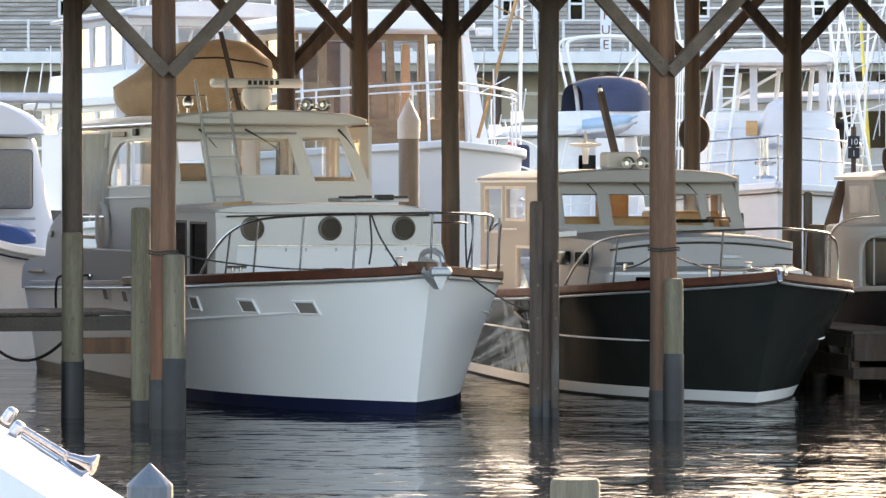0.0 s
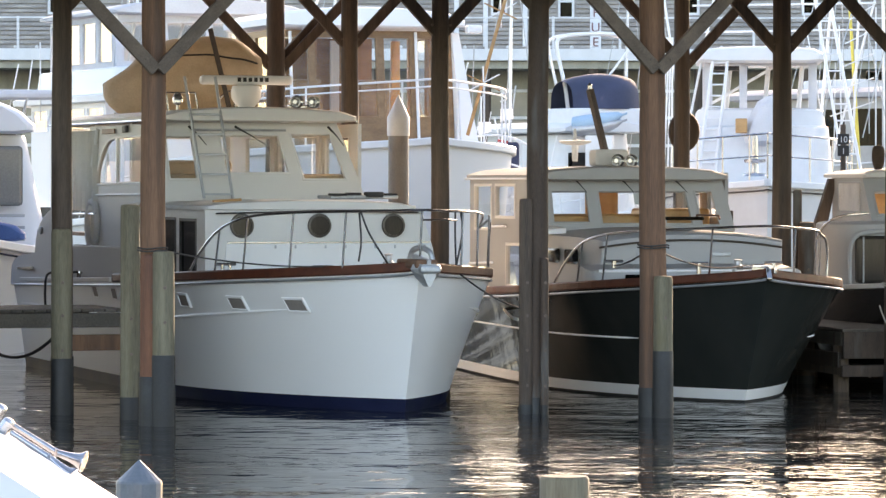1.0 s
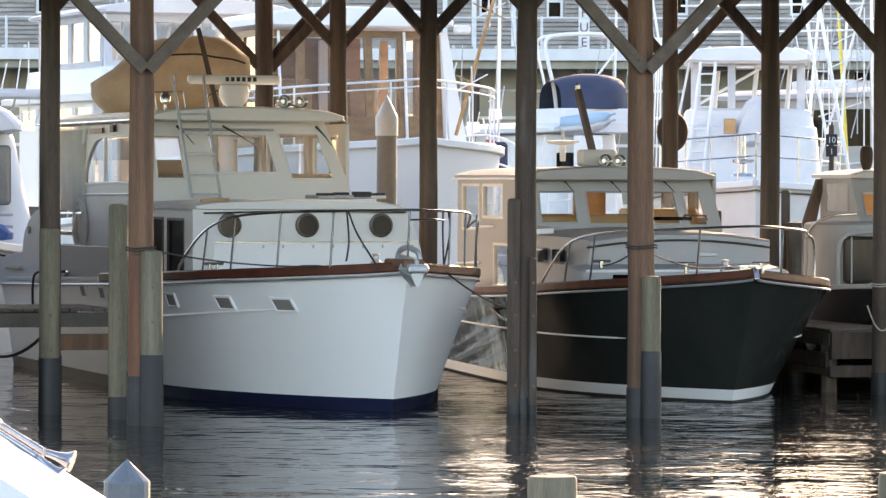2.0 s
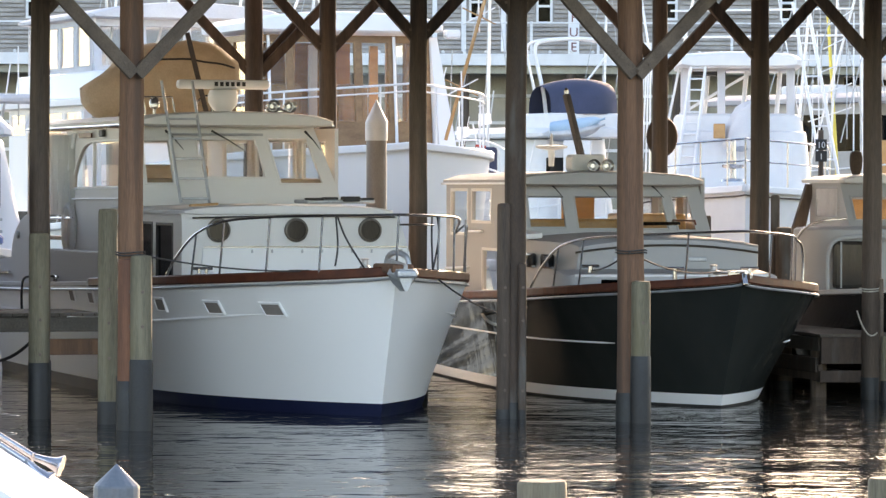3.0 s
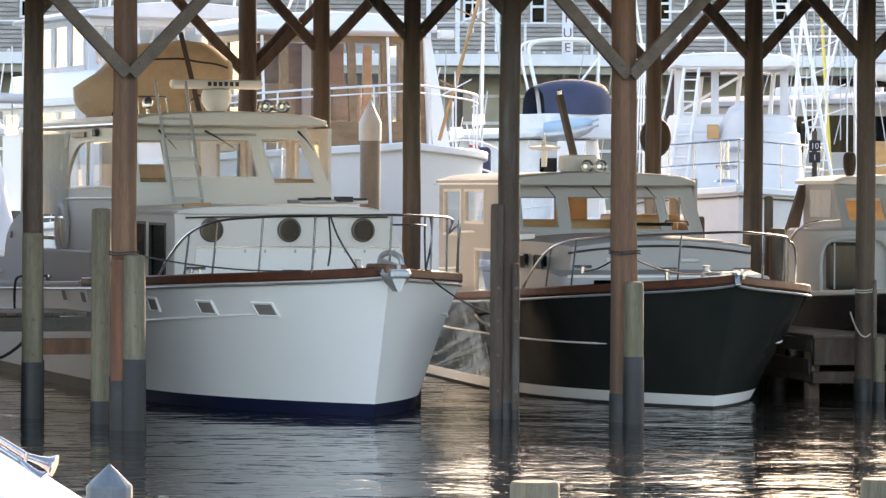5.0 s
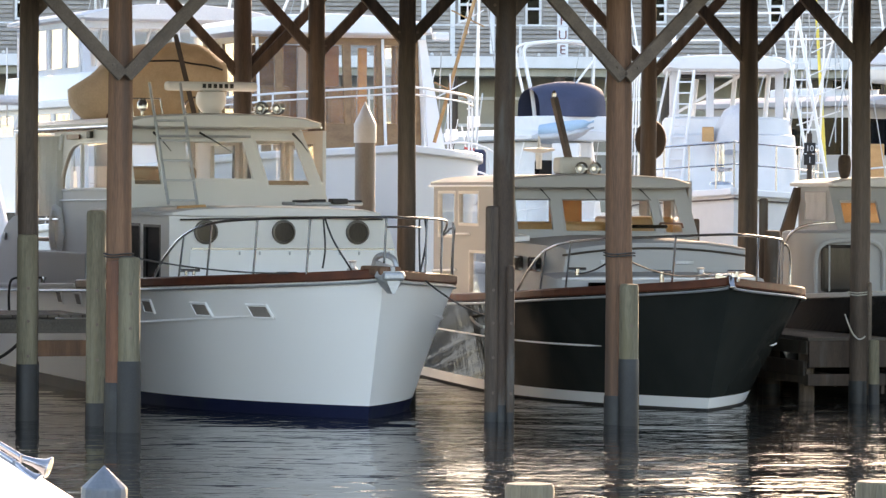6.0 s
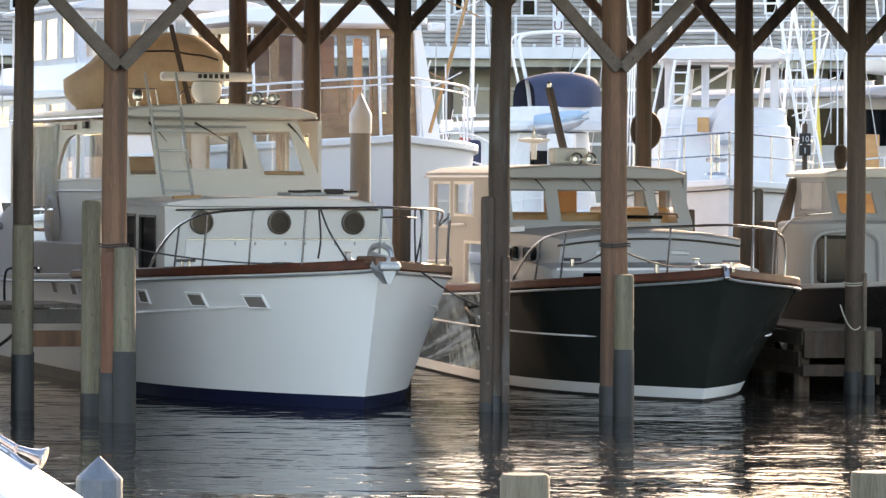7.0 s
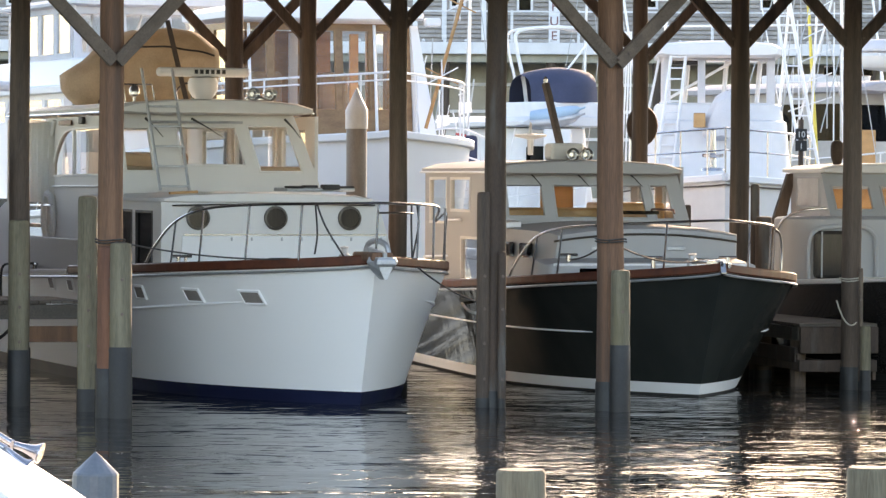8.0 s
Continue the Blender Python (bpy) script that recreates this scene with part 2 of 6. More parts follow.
def tube(pts, r, n=8, bm=None):
    """A round rod through points; r may be one radius or one for each point."""
    bm = bm or bmesh.new()
    pts = [Vector(p) for p in pts]
    rs = r if isinstance(r, (list, tuple)) else [r] * len(pts)
    loops = []
    side = None
    for i, p in enumerate(pts):
        way = (pts[min(i + 1, len(pts) - 1)] - pts[max(i - 1, 0)]).normalized()
        if side is None:
            side = way.cross(Vector((0, 0, 1)) if abs(way.z) < 0.9 else Vector((1, 0, 0))).normalized()
        side = (side - way * side.dot(way)).normalized()
        up = way.cross(side)
        loops.append([p + (side * math.cos(a) + up * math.sin(a)) * rs[i] for a in (2 * math.pi * k / n for k in range(n))])
    return rings(bm, loops)


def lathe(profile, n=20, bm=None, m=None):
    """A turned body about z from (radius, height) pairs."""
    bm = bm or bmesh.new()
    m = m or Matrix.Identity(4)
    loops = [[m @ Vector((r * math.cos(2 * math.pi * k / n), r * math.sin(2 * math.pi * k / n), z)) for k in range(n)] for r, z in profile]
    return rings(bm, loops)


def bar(a, b, w, h, bm=None, bevel=0.008):
    """A squared timber from a to b."""
    bm = bm or bmesh.new()
    a, b = Vector(a), Vector(b)
    q = (b - a).to_track_quat("Y", "Z").to_matrix().to_4x4()
    return block(bm, (0, 0, 0), (w, (b - a).length, h), Matrix.Translation((a + b) / 2) @ q, bevel)


def sweep(pts, w, h, bm=None):
    """A rail of rectangular section along points, kept level."""
    bm = bm or bmesh.new()
    pts = [Vector(p) for p in pts]
    loops = []
    for i, p in enumerate(pts):
        way = pts[min(i + 1, len(pts) - 1)] - pts[max(i - 1, 0)]
        out = Vector((way.y, -way.x, 0)).normalized()
        loops.append([p + out * sx * w / 2 + Vector((0, 0, sz * h / 2)) for sx, sz in ((-1, -0.7), (-0.7, -1), (0.7, -1), (1, -0.7), (1, 0.7), (0.7, 1), (-0.7, 1), (-1, 0.7))])
    return rings(bm, loops)


def curve(a, b, sag, n=14):
    """Points of a hanging line."""
    a, b = Vector(a), Vector(b)
    return [a.lerp(b, i / n) - Vector((0, 0, 4 * sag * (i / n) * (1 - i / n))) for i in range(n + 1)]


def smooth_path(pts, n=6):
    """A rounded line through points."""
    pts = [Vector(p) for p in pts]
    out = []
    for i in range(len(pts) - 1):
        p0, p1, p2, p3 = pts[max(i - 1, 0)], pts[i], pts[i + 1], pts[min(i + 2, len(pts) - 1)]
        for k in range(n):
            t = k / n
            out.append(0.5 * (2 * p1 + (p2 - p0) * t + (2 * p0 - 5 * p1 + 4 * p2 - p3) * t * t + (3 * p1 - p0 - 3 * p2 + p3) * t ** 3))
    return out + [pts[-1]]


def panel(name, parent, o, u, v, size, openings, skin, glass, frame_skin=None, thick=0.05, label="", frame_w=0.03, rails=()):
    """A wall of a given size spanned by u and v from the corner o, with real openings, each with a frame and a pane."""
    o, u, v = Vector(o), Vector(u).normalized(), Vector(v).normalized()
    nrm = u.cross(v).normalized()
    m = Matrix((u, v, nrm)).transposed().to_4x4()
    m.translation = o
    us = sorted({0, size[0], *(x for p in openings for x in (p[0], p[2]))})
    vs = sorted({0, size[1], *(x for p in openings for x in (p[1], p[3]))})
    bm = bmesh.new()
    for u0, u1 in zip(us, us[1:]):
        for v0, v1 in zip(vs, vs[1:]):
            cu, cv = (u0 + u1) / 2, (v0 + v1) / 2
            if not any(p[0] < cu < p[2] and p[1] < cv < p[3] for p in openings):
                block(bm, (cu, cv, -thick / 2), (u1 - u0, v1 - v0, thick), m)
    bmesh.ops.remove_doubles(bm, verts=bm.verts, dist=0.0005)
    wall = part(name, bm, skin, parent, label)
    for p in openings:
        w, h = p[2] - p[0], p[3] - p[1]
        fm = bmesh.new()
        for c, s in (((p[0] + frame_w / 2, p[1] + h / 2), (frame_w, h)), ((p[2] - frame_w / 2, p[1] + h / 2), (frame_w, h)),
                     ((p[0] + w / 2, p[1] + frame_w / 2), (w - 2 * frame_w, frame_w)), ((p[0] + w / 2, p[3] - frame_w / 2), (w - 2 * frame_w, frame_w))):
            block(fm, (*c, -thick / 2), (*s, thick + 0.02), m, 0.004)
        for r in rails:
            block(fm, (p[0] + w / 2, p[1] + h * r, -thick / 2), (w - 2 * frame_w, frame_w, thick * 0.8), m)
        win = part("window", fm, frame_skin or skin, wall if parent and parent.parent is None else parent)
        if glass:
            pane = part("pane", boxed((p[0] + w / 2, p[1] + h / 2, -thick / 2), (w - 2 * frame_w, h - 2 * frame_w, 0.008), m, 0), glass, wall if parent and parent.parent is None else parent)
            pane.visible_shadow = False
    return wall


def holed_wall(name, parent, o, u, v, size, hole, skin, glass, frame_skin, thick=0.05, label="", bead=0.018):
    """A wall spanned by u and v from the corner o with one rounded opening given as (u, v) corners, a bead round it and a pane."""
    o, u, v = Vector(o), Vector(u).normalized(), Vector(v).normalized()
    nrm = u.cross(v).normalized()
    at = lambda a, b, d=0.0: o + u * a + v * b + nrm * d
    pts = [(p.x, p.y) for p in smooth_path([(a, b, 0) for a, b in hole + hole[:1]], 5)[:-1]]
    cu, cv = sum(p[0] for p in pts) / len(pts), sum(p[1] for p in pts) / len(pts)
    rim = []
    for a, b in pts:
        da, db = a - cu, b - cv
        k = min(((size[0] if da > 0 else 0) - cu) / da if abs(da) > 1e-6 else 1e9, ((size[1] if db > 0 else 0) - cv) / db if abs(db) > 1e-6 else 1e9)
        rim.append((cu + da * k, cv + db * k))
    for corner in ((0, 0), (size[0], 0), size, (0, size[1])):  # the nearest rim point moves into each corner
        i = min(range(len(rim)), key=lambda j: (rim[j][0] - corner[0]) ** 2 + (rim[j][1] - corner[1]) ** 2)
        rim[i] = corner
    bm = bmesh.new()
    loops = [[at(a, b, d) for a, b in loop] for loop, d in ((rim, 0), (pts, 0), (pts, -thick), (rim, -thick), (rim, 0))]
    rings(bm, loops, True, False)
    bmesh.ops.remove_doubles(bm, verts=bm.verts, dist=0.0005)
    wall = part(name, bm, skin, parent, label)
    ring = [at(a, b, 0.004) for a, b in pts]
    part("window_bead", tube(ring + ring[:2], bead, 6), frame_skin, wall, smooth=True)
    if glass:
        pane = part("pane", rings(bmesh.new(), [[at(a, b, d) for a, b in pts] for d in (-0.028, -0.022)]), glass, wall)
        pane.visible_shadow = False
    return wall


def lean_in(wall, base, k, left, right):
    """Leans the right edge of an upright wall and its windows inwards with height."""
    for ob in (wall, *wall.children):
        for p in ob.data.vertices:
            p.co.x -= k * max(0, p.co.z - base) * (p.co.x - left) / (right - left)


# ---- water and shore ----
def make_water():
    bm = bmesh.new()
    bmesh.ops.create_grid(bm, x_segments=40, y_segments=40, size=2500)
    ob = part("water", bm, WATER, None)
    return tagged(ob, "dark rippled harbour water with bright glints", "water", kind="structure")


water = make_water()

# ---- the open shed over the slips ----
ROW = Matrix.Rotation(radians(17.8), 4, "Z")  # the shed's rows run along its x


def shed_post(x, y, w, skin, lean=(0, 0), braces=(), brace_skin=TIMBER_GREY, round_post=True, collar=0.8, brace_w=0.15, label=""):
    """A post from the bed of the harbour to the beams, with its slanting braces (side, height at the post, reach) and a dark wrap at the water."""
    ob = thing("shed_post", pose(x, y, 0) @ ROW, label or "weathered brown timber shed post standing in the water", "post", "posts of the boat shed")
    n = 18 if round_post else 4
    bm = bmesh.new()
    loops = []
    for k in range(45):
        z = -1.2 + k * (6.45 + 0.042 * (y - 48.5)) / 44
        r = w / 2 * (1.04 - 0.0038 * k)
        off = Vector((lean[0] * z + 0.005 * math.sin(k * 0.31 + x), lean[1] * z, 0))
        loop = []
        for j in range(n):
            a = 2 * math.pi * (j + 0.5) / n
            rough = 1 + 0.03 * noise.noise(Vector((2.2 * math.cos(a) + x, 2.2 * math.sin(a), z * 0.7))) + 0.03 * noise.noise(Vector((5 * math.cos(a), 5 * math.sin(a) + x, z * 4)))
            loop.append(off + Vector((r * rough * math.cos(a), r * rough * math.sin(a), z)))
        loops.append(loop)
    part("shaft", rings(bm, loops), skin, ob, smooth=round_post)
    if collar:
        part("wrap", lathe([(w / 2 * 1.07, -0.9), (w / 2 * 1.09, -0.1), (w / 2 * 1.075, collar - 0.02), (w / 2 * 1.04, collar)], 14), WET, ob, "wet black wrap at the waterline", smooth=True)
    for side, z, reach, front in braces:
        a = Vector((side * 0.02 + lean[0] * z, front, z))
        b = Vector((side * reach, front, z + reach * 1.02))
        part("brace", bar(a, b, 0.09, brace_w), brace_skin, ob, "slanting grey timber brace")
        part("bolt", tube([(side * 0.13, front - 0.065, z + 0.13), (side * 0.13, front - 0.04, z + 0.13)], 0.018, 8), RUST, ob)
    return ob


def side_pile(x, y, w, top, skin, collar, label):
    """A short pile bolted beside a shed post."""
    ob = thing("side_pile", pose(x, y, 0), label, "piling", "short piles beside the posts")
    r = w / 2
    part("shaft", lathe([(r * 1.03, -1.2), (r, 0.5), (r * 0.97, top - 0.05), (r * 0.9, top - 0.01), (r * 0.55, top)], 14), skin, ob, smooth=True)
    if collar:
        part("wrap", lathe([(r * 1.06, -0.9), (r * 1.08, 0), (r * 1.05, collar), (r * 1.0, collar + 0.02)], 14), WET, ob, smooth=True)
    for z in (0.35, 0.78, 1.2, 1.6):
        if collar + 0.1 < z < top - 0.1:
            part("bolt", tube([(0.2 * r, -r * 1.07, z), (0.2 * r, -r * 0.8, z)], 0.02, 8), RUST, ob)
    return ob


post_a = shed_post(-3.24, 48.8, 0.31, TIMBER_RED, (0.002, 0), [(-1, 4.10, 1.28, -0.2), (1, 4.10, 1.28, -0.2)], collar=0.62)
side_pile(-3.245, 48.66, 0.27, 1.98, TIMBER_RUST, 0.55, "rust-red timber facing on a shed post")
side_pile(-3.10, 48.55, 0.26, 2.02, TIMBER_GREEN, 0.80, "greenish treated pile bolted to a shed post")
side_pile(-3.58, 49.9, 0.235, 2.55, TIMBER_GREEN, 0.25, "tall pale green pile beside a shed post")
post_b = shed_post(2.66, 50.7, 0.34, TIMBER_RED, (-0.006, 0), [(-1, 4.16, 1.28, -0.2), (1, 4.16, 1.28, -0.2)], collar=0.35)
side_pile(2.76, 50.42, 0.235, 1.70, TIMBER_GREEN, 0.78, "greenish treated pile bolted to a shed post")
post_c = shed_post(-4.50, 51.2, 0.265, TIMBER, (0.0, 0), [(1, 4.90, 0.5, 0.0)], collar=0.7)
side_pile(-4.49, 51.0, 0.255, 2.25, TIMBER_GREEN, 0.66, "pale green plank sleeve on a shed post")
post_d = shed_post(1.26, 51.3, 0.28, TIMBER_DARK, (0.006, 0), [(-1, 4.93, 0.5, 0), (1, 4.93, 0.5, 0)], brace_skin=TIMBER, collar=0.2)
side_pile(1.135, 51.2, 0.17, 2.62, TIMBER, 0.1, "narrow dark pile bolted beside a tarred post")
side_pile(1.36, 51.1, 0.10, 1.9, TIMBER_DARK, 0.1, "thin tarred fender pile beside a post")
post_e = shed_post(0.10, 57.3, 0.265, TIMBER, (0.0, 0), [(-1, 4.82, 0.85, 0), (1, 4.82, 0.85, 0)], brace_skin=TIMBER, collar=0.3)
post_f = shed_post(-1.26, 64.0, 0.29, TIMBER, (0, 0), [(-1, 4.86, 1.1, 0), (1, 4.86, 1.1, 0)], brace_skin=TIMBER, collar=0.3)
post_g = shed_post(-2.44, 65.5, 0.32, TIMBER, (0, 0), [(1, 4.50, 1.5, 0), (1, 4.62, 0.75, 0.1), (-1, 4.55, 1.45, 0)], brace_skin=TIMBER, collar=0.3)
post_h = shed_post(3.90, 66.0, 0.27, TIMBER, (0, 0), [(1, 4.60, 1.4, 0), (-1, 4.7, 1.3, 0)], brace_skin=TIMBER, collar=0.3)
post_i = shed_post(4.93, 59.5, 0.29, TIMBER, (0.0, 0), [(-1, 4.64, 1.1, 0), (1, 4.64, 1.1, 0)], brace_skin=TIMBER, collar=0.3)
side_pile(5.13, 59.25, 0.13, 2.72, TIMBER_DARK, 0.1, "narrow dark pile bolted beside a shed post")
side_pile(5.24, 59.1, 0.24, 2.27, TIMBER_DARK, 0.1, "short dark pile beside a shed post")
side_pile(4.27, 60.5, 0.10, 2.42, TIMBER_DARK, 0.1, "thin dark pile behind the green boat")
post_j = shed_post(6.15, 56.1, 0.27, TIMBER, (0.0, 0), [(-1, 4.55, 1.05, 0), (1, 4.55, 1.05, 0)], brace_skin=TIMBER, collar=0.3)
side_pile(6.31, 55.8, 0.14, 0.86, TIMBER_GREEN, 0.25, "short greenish pile beside a shed post")
side_pile(6.255, 55.9, 0.06, 1.62, TIMBER_GREY, 0.1, "narrow grey board fixed to a shed post")
for k, (x, y) in enumerate(((-9.1, 46.9), (8.6, 52.6), (-10.3, 50.5), (10.3, 58.0), (-8.0, 57.5))):
    shed_post(x, y, 0.3, TIMBER, (0, 0), [(-1, 4.05, 1.25, -0.2), (1, 4.05, 1.25, -0.2)])


def shed_roof():
    ob = thing("shed_roof", pose(0, 60, 0) @ ROW, "low metal roof on timber beams over the slips", "roof", kind="structure")
    for y in (-10.5, -6.2, -2.2, 1.6, 5.4):
        part("beam", boxed((0, y, 5.38 + 0.042 * (y + 11.5)), (34, 0.2, 0.26)), TIMBER, ob)
    for k in range(17):
        part("rafter", bar((-16 + 2 * k, -11.6, 5.60), (-16 + 2 * k, 5.9, 6.33), 0.1, 0.16), TIMBER, ob)
    bm = bmesh.new()
    xs = [-18 + 0.3 * k for k in range(121)]
    top = [bm.verts.new((x, -11.8, 5.72 + 0.02 * (k % 2))) for k, x in enumerate(xs)]
    far = [bm.verts.new((x, 6.0, 6.47 + 0.02 * (k % 2))) for k, x in enumerate(xs)]
    for k in range(120):
        bm.faces.new((top[k], top[k + 1], far[k + 1], far[k]))
    bmesh.ops.solidify(bm, geom=bm.faces[:], thickness=0.02)
    part("sheeting", bm, ROOFING, ob)


shed_roof()


def added_shade_wall(x, name, first=0, last=60):
    """A plain boarded wall beyond the view, added to block light from the left."""
    bm = bmesh.new()
    for k in range(first, last):
        block(bm, (x, -11.6 + 0.3 * k, 1.3), (0.05 + 0.01 * (k % 2), 0.296, 3.8), None, 0.004)
    ob = part(name, bm, WALL_BOARD, None)
    ob.matrix_world = pose(0, 60, 0) @ ROW
    tagged(ob, "unseen dark boarded wall added to shade the left of the slips", "wall", kind="structure")


added_shade_wall(-8.2, "wall_west", 13, 102)


# ---- finger docks ----
def finger_dock(m, width, length, z, label, boarded=True):
    ob = thing("finger_dock", m, label, "dock", "finger docks")
    n = int(length / 0.15)
    me = None
    for k in range(n):
        if me is None:
            p = part("plank", boxed((width / 2, 0, z), (width, 0.138, 0.04), bevel=0.006), PLANK, ob)
            me = p.data
        else:
            p = new("plank", me)
            p.parent = ob
        p.location = (0, k * 0.15, 0.004 * math.sin(k * 12.9))
    for x in (0.04, width - 0.04):
        part("stringer", boxed((x, length / 2, z - 0.12), (0.08, length, 0.18)), PLANK, ob)
    if not boarded:  # carried by the shed posts: a short beam, and legs farther along
        part("bracket_beam", boxed((0.03, 0.30, z - 0.40), (0.09, 0.80, 0.20), None, 0.01), TIMBER_RED, ob)
        for y in (length * 0.5, length - 0.3):
            for x in (0.1, width - 0.1):
                part("dock_leg", tube([(x, y, -1), (x, y, z - 0.05)], 0.11, 10), TIMBER, ob)
        return ob
    part("lower_stringer", boxed((0.03, length / 2, z - 0.5), (0.07, length, 0.22)), TIMBER, ob)
    # end and skirt boards take a darker timber colour that stands in for shade
    part("end_board", boxed((width / 2, -0.09, z - 0.2), (width, 0.06, 0.36)), TIMBER_DARK, ob)
    part("end_beam", boxed((width / 2, 0.0, z - 0.55), (width, 0.14, 0.16)), TIMBER_DARK, ob)
    for y in (0.3, length * 0.5, length - 0.3):
        for x in (0.1, width - 0.1):
            part("dock_leg", tube([(x, y, -1), (x, y, z - 0.05)], 0.11, 10), TIMBER, ob)
    for y in range(1, int(length), 2):
        part("skirt_board", boxed((0.0 if length < 9.5 else width, y, z - 0.40), (0.05, 1.9, 0.2), None, 0.01), TIMBER_DARK, ob)
        for drop in (0.66, 0.86, 1.06):
            if z - drop > 0.05:
                part("low_board", boxed((width, y, z - drop), (0.05, 1.9, 0.18), None, 0.01), TIMBER, ob)
    return ob


# ---- boats ----
class Hull:
    """Half-breadths of a motor boat: x to its port side, y aft from the stem at the water, z up."""

    def __init__(self, length, rake, deck, wl, entry_deck, entry_wl, p_deck, p_wl, bow, stern, bend=1.8):
        self.length, self.rake, self.deck, self.wl = length, rake, deck, wl
        self.ed, self.ew, self.pd, self.pw, self.bow, self.stern, self.bend = entry_deck, entry_wl, p_deck, p_wl, bow, stern, bend

    def sheer(self, u):
        return self.stern + (self.bow - self.stern) * (1 - u) ** self.bend

    def at(self, u, z, side):
        zs = self.sheer(u)
        g = min(1, max(0, z / zs))
        a0 = -self.rake * max(z, -0.3) / self.bow
        a = a0 + (self.length - a0) * u ** 1.7
        w = self.wl + (self.deck - self.wl) * g ** 1.25
        if z < 0:
            w *= 1 + 0.7 * z
        e, p = self.ew + (self.ed - self.ew) * g, self.pw + (self.pd - self.pw) * g
        s = min(1, (a - a0) / e)
        w *= 1 - (1 - s) ** p
        w *= 1 - 0.12 * max(0, (u - 0.6) / 0.4) ** 2
        return Vector((side * w, a, z))

    def rim(self, u, side, lift=0.0, inset=0.0):
        p = self.at(u, self.sheer(u), side)
        p.z += lift
        p.x -= side * min(abs(p.x), inset)
        return p

    def band(self, z0, z1, rows=8, n=36, push=0.0):
        """The skin between two heights; None stands for the sheer."""
        bm = bmesh.new()
        for side in (-1, 1):
            vs = []
            for i in range(n + 1):
                u = i / n
                lo, hi = (self.sheer(u) if z is None else z for z in (z0, z1))
                vs.append([bm.verts.new(self.at(u, lo + (hi - lo) * k / rows, side) + Vector((side * push, -push if i == 0 else 0, 0))) for k in range(rows + 1)])
            for a, b in zip(vs, vs[1:]):
                for k in range(rows):
                    bm.faces.new((a[k], b[k], b[k + 1], a[k + 1]))
            if side == -1:
                stern_l = vs[-1]
            else:
                for k in range(rows):
                    bm.faces.new((stern_l[k], vs[-1][k], vs[-1][k + 1], stern_l[k + 1]))
        return bm

    def top(self, lift, n=36):
        bm = bmesh.new()
        vs = []
        for i in range(n + 1):
            l, r = self.rim(i / n, -1, lift), self.rim(i / n, 1, lift)
            vs.append([bm.verts.new(l.lerp(r, k / 6) + Vector((0, 0, 0.06 * (1 - (k / 3 - 1) ** 2)))) for k in range(7)])
        for a, b in zip(vs, vs[1:]):
            for k in range(6):
                bm.faces.new((a[k], a[k + 1], b[k + 1], b[k]))
        return bm

    def rail(self, u0, u1, lift, w, h, inset=0.02, bm=None, n=30, round_bow=True):
        bm = bm or bmesh.new()
        for side in (-1, 1):
            sweep([self.rim(u0 + (u1 - u0) * i / n, side, lift, inset) for i in range(n + 1)], w, h, bm)
        return bm

    def line(self, z, side, u0, u1, n=30):
        return [self.at(u0 + (u1 - u0) * i / n, z, side) for i in range(n + 1)]


def roof_slab(hw, a0, a1, z, thick, camber, nose=0.06, rise=0.0, bm=None):
    """A cambered cabin top with rounded edges."""
    bm = bm or bmesh.new()
    loops = []
    st = [(a0, 0.4), (a0 + nose * 0.3, 0.75), (a0 + nose, 1.0)] + [(a0 + nose + (a1 - a0 - 2 * nose) * k / 8, 1.0) for k in range(1, 8)] + [(a1 - nose, 1.0), (a1, 0.5)]
    for a, f in st:
        w = hw - (1 - f) * nose
        t = thick * (0.4 + 0.6 * f)
        zz = z + rise * (a1 - a) / (a1 - a0)
        loop = []
        for k in range(13):
            x = -1 + k / 6
            loop.append(Vector((w * x, a, zz + t / 2 + camber * (1 - x * x) - (0.35 * t if k in (0, 12) else 0))))
        for k in range(12, -1, -1):
            x = -1 + k / 6
            loop.append(Vector((w * x * 0.995, a, zz - t / 2 + (0.15 * t if k in (0, 12) else 0))))
        loops.append(loop)
    return rings(bm, loops)


def porthole(parent, m, r, rim_skin, glass_skin):
    """A round port facing -y of m."""
    q = m @ Matrix.Rotation(radians(90), 4, "X")
    ring = lathe([(r * 0.80, 0.0), (r * 0.84, 0.035), (r, 0.03), (r * 1.04, 0.0), (r * 1.0, -0.03), (r * 0.8, -0.03)], 24, None, q)
    p = part("porthole", ring, rim_skin, parent, smooth=True)
    part("pane", lathe([(0.01, 0.012), (r * 0.82, 0.012), (r * 0.82, -0.01)], 24, None, q), glass_skin, p)


def wiper(parent, a, b):
    part("wiper", tube([a, Vector(a).lerp(Vector(b), 0.5) + Vector((0, -0.05, 0.0)), b], [0.018, 0.009, 0.005], 6), RUBBER, parent)


def trumpet(parent, m, length=0.36, skin=None):
    """A chrome horn with its bell towards -y of m."""
    q = m @ Matrix.Rotation(radians(90), 4, "X")
    part("horn", lathe([(0.025, -length), (0.03, -length * 0.6), (0.035, -length * 0.3), (0.055, -0.05), (0.088, 0.0), (0.095, 0.006), (0.078, -0.004), (0.03, -0.08)], 18, None, q), skin or STEEL, parent, "chrome horn bell", smooth=True)


